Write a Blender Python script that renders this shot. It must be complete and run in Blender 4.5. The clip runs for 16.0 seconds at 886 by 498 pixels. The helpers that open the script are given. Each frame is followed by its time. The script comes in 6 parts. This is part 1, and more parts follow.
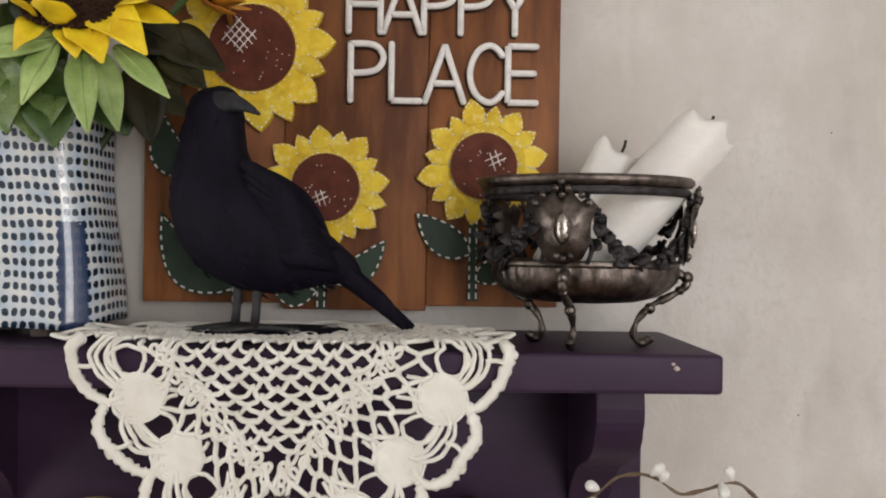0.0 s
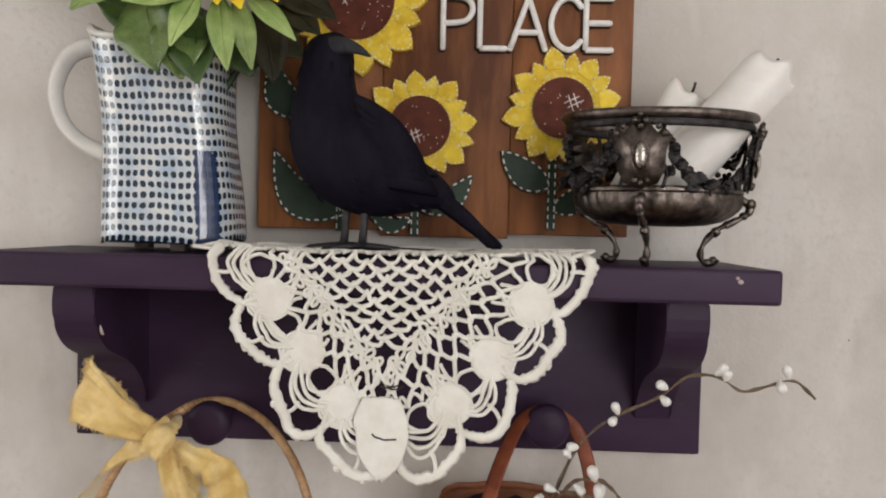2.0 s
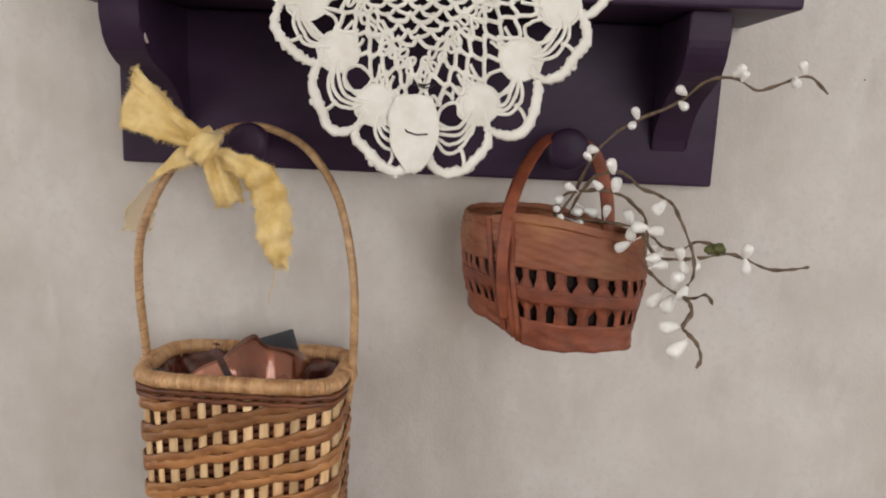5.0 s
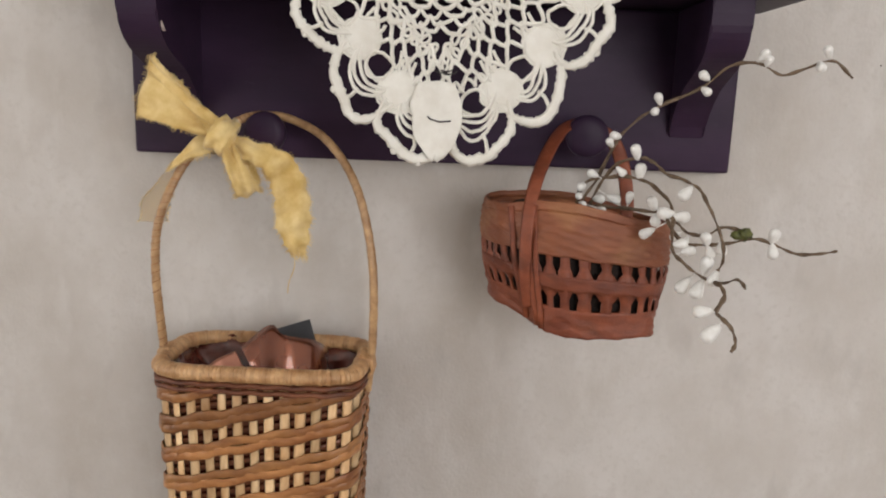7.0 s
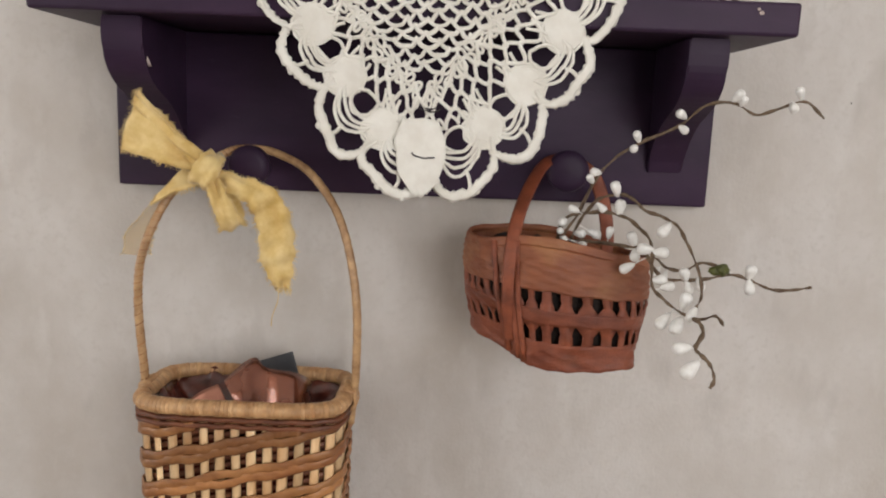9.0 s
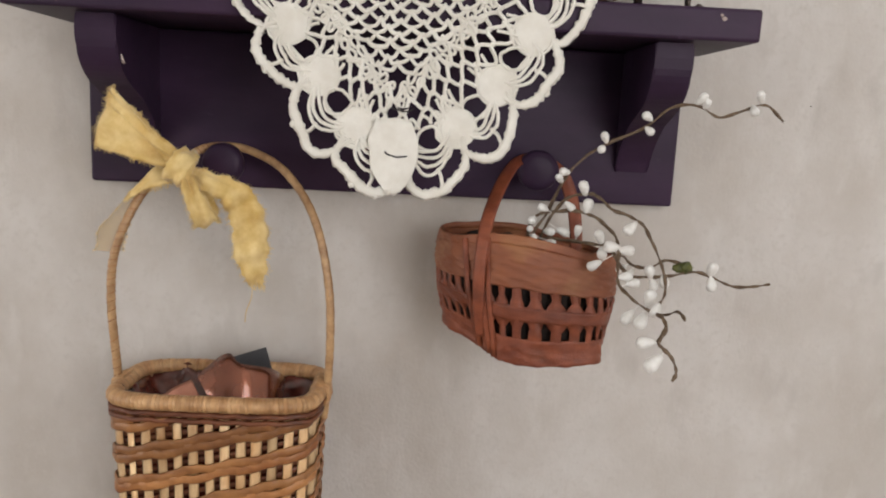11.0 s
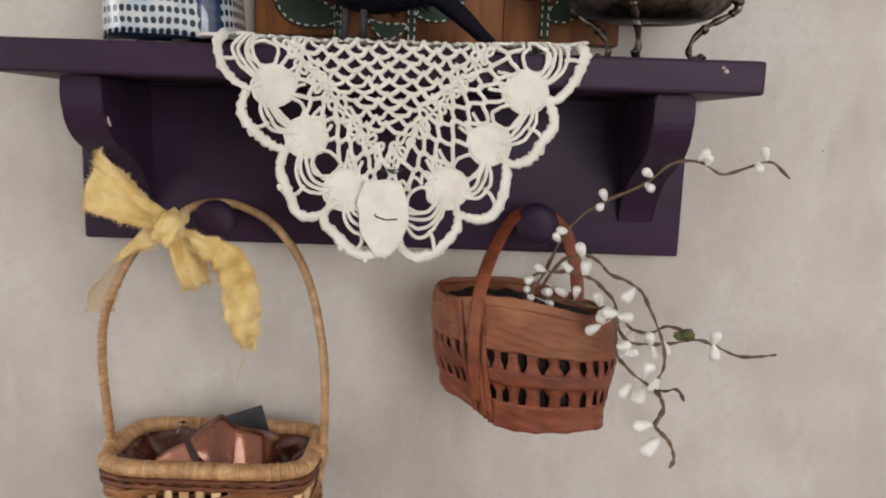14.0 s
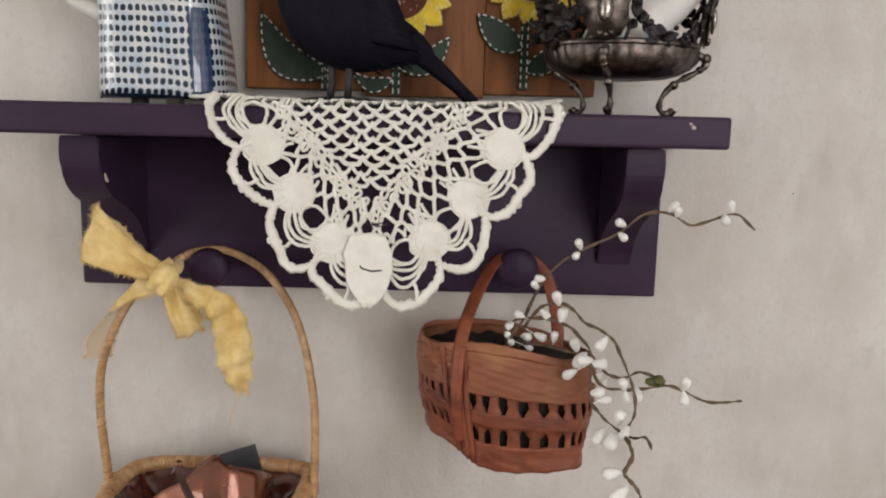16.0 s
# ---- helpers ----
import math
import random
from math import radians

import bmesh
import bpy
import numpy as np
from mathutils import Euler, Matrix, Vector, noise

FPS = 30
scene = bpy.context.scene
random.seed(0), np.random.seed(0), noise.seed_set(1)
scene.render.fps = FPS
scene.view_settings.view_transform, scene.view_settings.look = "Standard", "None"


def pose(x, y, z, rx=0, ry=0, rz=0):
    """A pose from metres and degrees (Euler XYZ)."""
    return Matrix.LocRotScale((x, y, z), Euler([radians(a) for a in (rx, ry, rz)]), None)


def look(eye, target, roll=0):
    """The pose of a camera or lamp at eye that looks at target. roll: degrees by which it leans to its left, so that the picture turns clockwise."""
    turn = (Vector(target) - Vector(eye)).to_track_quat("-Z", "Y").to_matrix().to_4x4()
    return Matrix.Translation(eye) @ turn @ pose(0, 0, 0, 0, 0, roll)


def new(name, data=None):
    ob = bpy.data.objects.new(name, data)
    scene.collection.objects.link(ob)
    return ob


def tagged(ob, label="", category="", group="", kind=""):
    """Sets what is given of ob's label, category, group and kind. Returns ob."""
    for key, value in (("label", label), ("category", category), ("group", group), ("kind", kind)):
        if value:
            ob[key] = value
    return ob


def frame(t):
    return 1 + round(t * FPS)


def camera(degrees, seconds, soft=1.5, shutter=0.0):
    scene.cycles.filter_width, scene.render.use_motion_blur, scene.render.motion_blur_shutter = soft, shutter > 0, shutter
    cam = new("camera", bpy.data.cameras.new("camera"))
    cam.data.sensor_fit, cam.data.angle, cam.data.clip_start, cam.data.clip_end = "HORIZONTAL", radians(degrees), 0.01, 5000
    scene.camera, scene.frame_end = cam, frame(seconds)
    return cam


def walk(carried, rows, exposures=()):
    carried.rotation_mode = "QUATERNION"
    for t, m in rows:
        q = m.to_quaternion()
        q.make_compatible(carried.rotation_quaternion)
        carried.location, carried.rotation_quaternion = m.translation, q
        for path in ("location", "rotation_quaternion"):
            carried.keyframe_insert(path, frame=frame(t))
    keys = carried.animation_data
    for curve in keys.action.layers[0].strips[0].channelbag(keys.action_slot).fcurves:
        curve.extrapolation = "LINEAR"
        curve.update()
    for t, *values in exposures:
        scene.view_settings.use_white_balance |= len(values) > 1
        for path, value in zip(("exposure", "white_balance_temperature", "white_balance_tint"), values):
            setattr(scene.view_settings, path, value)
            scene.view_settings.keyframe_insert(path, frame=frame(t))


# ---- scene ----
cam = camera(60.5, 16.0, soft=2.0)
PATH = [
    (0, (0.11, -0.638, 1.57), (0.143, 1.362, 1.561), 0.8),
    (0.5, (0.098, -0.655, 1.579), (0.151, 1.345, 1.573), 0.8),
    (1, (0.092, -0.676, 1.575), (0.12, 1.324, 1.562), 1.1),
    (1.5, (0.087, -0.684, 1.551), (0.076, 1.315, 1.505), 1.5),
    (2, (0.071, -0.709, 1.529), (0.005, 1.289, 1.462), 1.4),
    (2.5, (0.065, -0.718, 1.496), (-0.012, 1.279, 1.416), 1.4),
    (3, (0.06, -0.727, 1.459), (-0.024, 1.263, 1.285), 1.4),
    (3.5, (0.06, -0.745, 1.44), (-0.01, 1.24, 1.199), 1.9),
    (4, (0.066, -0.76, 1.422), (-0.015, 1.219, 1.144), 2.1),
    (4.5, (0.061, -0.761, 1.402), (-0.024, 1.21, 1.071), 2.2),
    (4.7, (0.065, -0.757, 1.396), (-0.025, 1.209, 1.041), 2.3),
    (6.8, (0.041, -0.757, 1.386), (-0.025, 1.2, 0.98), 2.2),
    (7, (0.038, -0.756, 1.387), (-0.024, 1.204, 0.995), 2.0),
    (7.5, (0.04, -0.748, 1.391), (-0.019, 1.218, 1.027), 1.6),
    (8, (0.034, -0.743, 1.395), (-0.022, 1.223, 1.031), 1.6),
    (8.5, (0.033, -0.739, 1.393), (0.002, 1.231, 1.046), 1.8),
    (9, (0.035, -0.761, 1.398), (0.023, 1.211, 1.065), 2.3),
    (11.3, (0.036, -0.773, 1.4), (0.101, 1.198, 1.063), 2.7),
    (11.5, (0.038, -0.771, 1.393), (0.103, 1.2, 1.059), 2.5),
    (12, (0.046, -0.771, 1.404), (0.112, 1.198, 1.064), 2.0),
    (12.5, (0.042, -0.775, 1.406), (0.09, 1.196, 1.07), 1.7),
    (13, (0.051, -0.771, 1.417), (0.082, 1.199, 1.074), 1.6),
    (13.5, (0.065, -0.751, 1.429), (0.097, 1.219, 1.088), 2.1),
    (14, (0.06, -0.746, 1.442), (0.054, 1.228, 1.123), 1.9),
    (14.5, (0.086, -0.753, 1.462), (0.079, 1.223, 1.149), 1.9),
    (15, (0.091, -0.765, 1.476), (0.087, 1.212, 1.175), 1.8),
    (15.5, (0.087, -0.768, 1.473), (0.083, 1.209, 1.175), 1.7),
    (16, (0.072, -0.769, 1.478), (0.07, 1.21, 1.188), 1.4),
]
walk(cam, [(t, look(eye, target, roll)) for t, eye, target, roll in PATH])

# ---- light: a curtained window behind the viewer, on the right, an added fill on the left, and the room's bounced light ----
world = bpy.data.worlds.new("sky")
world.use_nodes = True
scene.world = world
wn = world.node_tree
sky = wn.nodes.new("ShaderNodeTexSky")
sky.sky_type, sky.sun_disc, sky.sun_elevation, sky.sun_rotation = "NISHITA", False, radians(40), radians(150)
wn.links.new(sky.outputs[0], wn.nodes["Background"].inputs[0])
wn.nodes["Background"].inputs[1].default_value = 0.1


def area_lamp(name, m, sx, sy, watts, colour):
    d = bpy.data.lights.new(name, "AREA")
    d.shape, d.size, d.size_y, d.energy, d.color = "RECTANGLE", sx, sy, watts, colour
    ob = new(name, d)
    ob.matrix_world = m
    return ob


area_lamp("window_and_fill_light", pose(1.225, -2.50, 1.725, 90), 1.40, 1.40, 42.5, (1.0, 0.985, 0.990))
# added fill lamp that brightens the left side, with no known source
area_lamp("window_and_fill_light", pose(-1.92, -1.2, 1.45, 90, 0, -90), 1.40, 1.40, 27, (1.0, 0.965, 0.930))


# ---- materials ----
def material(name, c1, c2, size=0.02, rough=0.6, bump=0.15, fine=0.002, metal=0.0, stretch=(1, 1, 1), coat=0.0, spread=(0.35, 0.65), random_tone=0.0, sheen=0.0, trans=0.0, sub=0.0, spec=0.5):
    m = bpy.data.materials.new(name)
    m.use_nodes = True
    t = m.node_tree
    b = t.nodes["Principled BSDF"]
    co = t.nodes.new("ShaderNodeTexCoord")
    mp = t.nodes.new("ShaderNodeMapping")
    mp.inputs["Scale"].default_value = stretch
    t.links.new(co.outputs["Object"], mp.inputs[0])
    n1 = t.nodes.new("ShaderNodeTexNoise")
    n1.inputs["Scale"].default_value, n1.inputs["Detail"].default_value, n1.inputs["Roughness"].default_value = 1 / size, 6, 0.6
    t.links.new(mp.outputs[0], n1.inputs["Vector"])
    ramp = t.nodes.new("ShaderNodeValToRGB")
    ramp.color_ramp.elements[0].position, ramp.color_ramp.elements[1].position = spread
    ramp.color_ramp.elements[0].color, ramp.color_ramp.elements[1].color = (*c1, 1), (*c2, 1)
    t.links.new(n1.outputs[0], ramp.inputs[0])
    n2 = t.nodes.new("ShaderNodeTexNoise")
    n2.inputs["Scale"].default_value, n2.inputs["Detail"].default_value = 1 / fine, 4
    t.links.new(mp.outputs[0], n2.inputs["Vector"])
    out = ramp.outputs[0]
    if random_tone:
        info = t.nodes.new("ShaderNodeObjectInfo")
        rng = t.nodes.new("ShaderNodeMapRange")
        rng.inputs[3].default_value, rng.inputs[4].default_value = 1 - random_tone, 1 + random_tone
        t.links.new(info.outputs["Random"], rng.inputs[0])
        hsv = t.nodes.new("ShaderNodeHueSaturation")
        t.links.new(rng.outputs[0], hsv.inputs["Value"])
        t.links.new(out, hsv.inputs["Color"])
        out = hsv.outputs[0]
    t.links.new(out, b.inputs["Base Color"])
    mr = t.nodes.new("ShaderNodeMapRange")
    mr.inputs[3].default_value, mr.inputs[4].default_value = max(0.02, rough - 0.1), min(1, rough + 0.1)
    t.links.new(n2.outputs[0], mr.inputs[0])
    t.links.new(mr.outputs[0], b.inputs["Roughness"])
    b.inputs["Metallic"].default_value = metal
    b.inputs["Coat Weight"].default_value = coat
    b.inputs["Coat Roughness"].default_value = 0.12
    b.inputs["Sheen Weight"].default_value = sheen
    b.inputs["Transmission Weight"].default_value = trans
    b.inputs["Specular IOR Level"].default_value = spec
    b.inputs["Subsurface Weight"].default_value = sub
    b.inputs["Subsurface Radius"].default_value = (0.006, 0.004, 0.003)
    if bump:
        bp = t.nodes.new("ShaderNodeBump")
        bp.inputs["Strength"].default_value, bp.inputs["Distance"].default_value = bump, fine * 0.6
        t.links.new(n2.outputs[0], bp.inputs["Height"])
        t.links.new(bp.outputs[0], b.inputs["Normal"])
    return m


def scratch(m, colour, size, low, high, stretch=(1, 1, 1)):
    """Lays a sparse second colour (stains, worn paint) over a material."""
    t = m.node_tree
    b = t.nodes["Principled BSDF"]
    src = b.inputs["Base Color"].links[0].from_socket
    co, mp, n, r, mix = (t.nodes.new("ShaderNode" + k) for k in ("TexCoord", "Mapping", "TexNoise", "MapRange", "Mix"))
    mp.inputs["Scale"].default_value = stretch
    mp.inputs["Location"].default_value = (3.7, 1.3, 5.1)
    n.inputs["Scale"].default_value, n.inputs["Detail"].default_value = 1 / size, 5
    r.inputs[1].default_value, r.inputs[2].default_value = low, high
    mix.data_type = "RGBA"
    t.links.new(co.outputs["Object"], mp.inputs[0])
    t.links.new(mp.outputs[0], n.inputs["Vector"])
    t.links.new(n.outputs[0], r.inputs[0])
    t.links.new(r.outputs[0], mix.inputs[0])
    t.links.new(src, mix.inputs[6])
    mix.inputs[7].default_value = (*colour, 1)
    t.links.new(mix.outputs[2], b.inputs["Base Color"])
    return m


PLASTER = material("plaster_paint", (0.490, 0.448, 0.402), (0.610, 0.578, 0.545), 0.16, 0.75, 0.25, 0.004, stretch=(1.1, 1, 0.9), spread=(0.36, 0.64))
scratch(PLASTER, (0.43, 0.395, 0.36), 0.05, 0.58, 0.8, (1, 1, 0.5))
scratch(PLASTER, (0.62, 0.59, 0.555), 0.03, 0.55, 0.85, (1, 1, 0.4))
scratch(PLASTER, (0.520, 0.482, 0.442), 0.007, 0.52, 0.85)
WHITE = material("white_paint", (0.72, 0.71, 0.69), (0.8, 0.79, 0.77), 0.3, 0.6, 0.1)
BOARDS = material("floor_wood", (0.16, 0.09, 0.05), (0.26, 0.16, 0.09), 0.2, 0.45, 0.1, stretch=(1, 0.1, 1))
PLUM = material("plum_paint", (0.0262, 0.0132, 0.0310), (0.0425, 0.0215, 0.0475), 0.05, 0.50, 0.12, 0.0015, stretch=(0.4, 1, 1), spec=0.20)
scratch(PLUM, (0.048, 0.029, 0.054), 0.01, 0.66, 0.85, (0.5, 1, 1))
CHIP = material("bare_wood_chip", (0.42, 0.33, 0.3), (0.55, 0.46, 0.42), 0.003, 0.8)
CEDAR = material("stained_plank", (0.092, 0.031, 0.012), (0.285, 0.112, 0.040), 0.05, 0.55, 0.25, 0.0012, stretch=(1.0, 1, 0.22), random_tone=0.14, spec=0.22, spread=(0.36, 0.66))
scratch(CEDAR, (0.085, 0.03, 0.012), 0.018, 0.52, 0.75, (1.2, 1, 0.1))
# one dark tone for burnt letter edges, their painted shadow and the wall specks
SHADOW_AND_SPECK = material("burnt_edge_shadow_speck", (0.02, 0.012, 0.008), (0.045, 0.025, 0.015), 0.004, 0.8)
LETTER = material("letter_paint", (0.70, 0.67, 0.64), (0.80, 0.77, 0.74), 0.006, 0.55, 0.15, 0.001)
YELLOW = material("yellow_paint", (0.62, 0.40, 0.015), (0.80, 0.59, 0.05), 0.016, 0.6, 0.2, 0.001, random_tone=0.09, spec=0.3)
scratch(YELLOW, (0.82, 0.71, 0.26), 0.006, 0.55, 0.8)
BROWN = material("brown_paint", (0.075, 0.018, 0.010), (0.12, 0.032, 0.018), 0.012, 0.65, 0.2, 0.001, spec=0.2)
GREEN = material("dark_green_paint", (0.010, 0.026, 0.014), (0.018, 0.042, 0.022), 0.015, 0.6, 0.2, 0.001)
STITCH = material("white_stitch_paint", (0.74, 0.70, 0.66), (0.84, 0.81, 0.77), 0.003, 0.6)


# ---- mesh helpers ----
def part(name, bm, mat, parent=None, label="", smooth=True):
    bmesh.ops.recalc_face_normals(bm, faces=bm.faces[:])
    me = bpy.data.meshes.new(name)
    bm.to_mesh(me)
    bm.free()
    for mt in mat if isinstance(mat, (list, tuple)) else [mat]:
        me.materials.append(mt)
    if smooth:
        for p in me.polygons:
            p.use_smooth = True
    ob = new(name, me)
    if parent is not None:
        ob.parent = parent
    if label:
        ob["label"] = label
    return ob


def thing(name, at, label, category, group="", kind="", turn=(0, 0, 0)):
    ob = new(name)
    ob.empty_display_size = 0.02
    ob.matrix_world = pose(*at, *turn)
    return tagged(ob, label, category, group, kind)


def box(bm, x0, x1, y0, y1, z0, z1, bevel=0.0, seg=2):
    vs = bmesh.ops.create_cube(bm, size=1.0, matrix=Matrix.Translation(((x0 + x1) / 2, (y0 + y1) / 2, (z0 + z1) / 2)) @ Matrix.Diagonal((x1 - x0, y1 - y0, z1 - z0, 1)))["verts"]
    if bevel:
        es = list({e for v in vs for e in v.link_edges})
        bmesh.ops.bevel(bm, geom=es, offset=bevel, segments=seg, affect="EDGES", profile=0.6)


def smooth_line(pts, n=6, closed=False):
    """Catmull-Rom through the points."""
    p = [Vector(q) for q in pts]
    m = len(p)
    out = []
    for i in range(m if closed else m - 1):
        a, b, c, d = (p[(i + k) % m] if closed else p[min(max(i + k, 0), m - 1)] for k in (-1, 0, 1, 2))
        for j in range(n):
            s = j / n
            out.append(0.5 * ((2 * b) + (c - a) * s + (2 * a - 5 * b + 4 * c - d) * s * s + (3 * b - a - 3 * c + d) * s ** 3))
    if not closed:
        out.append(p[-1])
    return out


def tube(bm, pts, r, n=6, closed=False, flat=1.0, up=None, cap=True):
    """A round or flattened tube along pts; r: one radius or one for each point; up: the flattened direction, one or a list."""
    pts = [Vector(q) for q in pts]
    m = len(pts)
    rad = r if isinstance(r, (list, tuple)) else [r] * m
    rings, side = [], None
    for i, p in enumerate(pts):
        a, b = (pts[(i - 1) % m], pts[(i + 1) % m]) if closed else (pts[max(i - 1, 0)], pts[min(i + 1, m - 1)])
        d = (b - a).normalized() if (b - a).length > 1e-9 else Vector((0, 0, 1))
        ref = (up[i] if isinstance(up, list) else Vector(up)) if up else (side if side is not None else (Vector((0, 1, 0)) if abs(d.y) < 0.9 else Vector((1, 0, 0))))
        s = ref - d * ref.dot(d)
        s = s.normalized() if s.length > 1e-6 else d.orthogonal().normalized()
        side = s
        w = d.cross(s)
        rings.append([bm.verts.new(p + rad[i] * (math.cos(q) * w + flat * math.sin(q) * s)) for q in (2 * math.pi * k / n for k in range(n))])
    for i in range(m if closed else m - 1):
        A, B = rings[i], rings[(i + 1) % m]
        for k in range(n):
            bm.faces.new((A[k], A[(k + 1) % n], B[(k + 1) % n], B[k]))
    if cap and not closed:
        bm.faces.new(rings[0])
        bm.faces.new(rings[-1])


def lathe(bm, profile, n=48, at=(0, 0, 0), shape=None, closed=False):
    """Turns (r, z) about the upright axis; shape(angle, r, z) may change the radius."""
    rings = []
    for r, z in profile:
        rings.append([bm.verts.new((at[0] + rr * math.cos(a), at[1] + rr * math.sin(a), at[2] + z)) for a in (2 * math.pi * k / n for k in range(n)) for rr in [shape(a, r, z) if shape else r]])
    m = len(rings)
    for i in range(m if closed else m - 1):
        A, B = rings[i], rings[(i + 1) % m]
        for k in range(n):
            bm.faces.new((A[k], A[(k + 1) % n], B[(k + 1) % n], B[k]))
    return rings


def slab(bm, outline, y0, y1, bevel=0.0):
    """A board cut to an outline in x, z, from y0 (front) to y1."""
    front = [bm.verts.new((x, y0, z)) for x, z in outline]
    back = [bm.verts.new((x, y1, z)) for x, z in outline]
    f = bm.faces.new(front)
    bm.faces.new(back[::-1])
    m = len(outline)
    for i in range(m):
        bm.faces.new((front[i], front[(i + 1) % m], back[(i + 1) % m], back[i]))
    if bevel:
        bmesh.ops.bevel(bm, geom=list(f.edges), offset=bevel, segments=2, affect="EDGES")


def blob(bm, at, radii, turn=(0, 0, 0), sub=2, noise_amount=0.0, seed=0):
    vs = bmesh.ops.create_icosphere(bm, subdivisions=sub, radius=1.0)["verts"]
    m = pose(*at, *turn) @ Matrix.Diagonal((*radii, 1))
    for v in vs:
        v.co = m @ (v.co * (1 + noise_amount * noise.noise(v.co * 2.3 + Vector((seed, seed * 0.7, 0)))))


# ---- the room ----
def room():
    def wall(name, *b):
        bm = bmesh.new()
        box(bm, *b)
        return tagged(part(name, bm, WHITE if "north" not in name else PLASTER, None, "", False), kind="structure")
    n = wall("wall_north", -1.9, 2.1, 0.0, 0.12, 0.0, 2.5)
    tagged(n, "warm grey mottled plaster wall", "wall")
    for x, z, r in ((0.4235, 1.4305, 0.0007), (0.448, 1.670, 0.0006)):
        bm = bmesh.new()
        blob(bm, (x, -0.0002, z), (r, 0.0005, r * 1.2), (0, 0, 0), 2, 0.4, x * 40)
        part("fly_speck", bm, SHADOW_AND_SPECK, n, "tiny dark speck")
    bm = bmesh.new()
    for y0, y1, z0, z1 in ((-2.6, -1.925, 0.0, 2.5), (-0.475, 0.12, 0.0, 2.5), (-1.925, -0.475, 0.0, 0.725), (-1.925, -0.475, 2.175, 2.5)):
        box(bm, -2.02, -1.9, y0, y1, z0, z1)
    tagged(part("wall_west", bm, WHITE, None, "", False), "plain painted side wall with an opening for the added window", "wall", kind="structure")
    tagged(wall("wall_east", 2.1, 2.22, -2.6, 0.12, 0.0, 2.5), "plain painted side wall", "wall")
    bm = bmesh.new()
    for b in ((-1.9, 0.5), (1.95, 2.1)):
        box(bm, b[0], b[1], -2.6, -2.48, 0.0, 2.5)
    box(bm, 0.5, 1.95, -2.6, -2.48, 0.0, 1.0)
    box(bm, 0.5, 1.95, -2.6, -2.48, 2.45, 2.5)
    tagged(part("wall_south", bm, WHITE, None, "", False), "plain painted wall with a window opening", "wall", kind="structure")
    for nm, z0, z1, mt, lab in (("floor", -0.1, 0.0, BOARDS, "brown wooden floor"), ("ceiling", 2.5, 2.6, WHITE, "plain white ceiling")):
        bm = bmesh.new()
        box(bm, -2.02, 2.22, -2.6, 0.12, z0, z1)
        tagged(part(nm, bm, mt, None, "", False), lab, nm, kind="structure")


room()


def window(name, m):
    w = thing(name, (0, 0, 0), "unseen white framed window with small panes", "window", kind="structure")
    w.matrix_world = m
    for x0, x1, z0, z1 in ((-0.725, 0.725, -0.725, -0.66), (-0.725, 0.725, 0.66, 0.725), (-0.725, -0.66, -0.66, 0.66), (0.66, 0.725, -0.66, 0.66)):
        bm = bmesh.new()
        box(bm, x0, x1, -0.01, 0.05, z0, z1, 0.004)
        part("window_frame", bm, WHITE, w, smooth=False)
    for k in range(1, 5):
        bm = bmesh.new()
        box(bm, -0.66 + 0.264 * k - 0.016, -0.66 + 0.264 * k + 0.016, 0.0, 0.03, -0.66, 0.66, 0.003)
        part("glazing_bar", bm, WHITE, w, smooth=False)
    for z in (-0.22, 0.22):
        bm = bmesh.new()
        box(bm, -0.66, 0.66, 0.032, 0.050, z - 0.016, z + 0.016, 0.003)
        part("glazing_bar", bm, WHITE, w, smooth=False)


window("window_1", pose(1.225, -2.47, 1.725))
# second window, added out of view to hold the left fill lamp
window("added_window_2", pose(-1.89, -1.2, 1.45, 0, 0, -90))


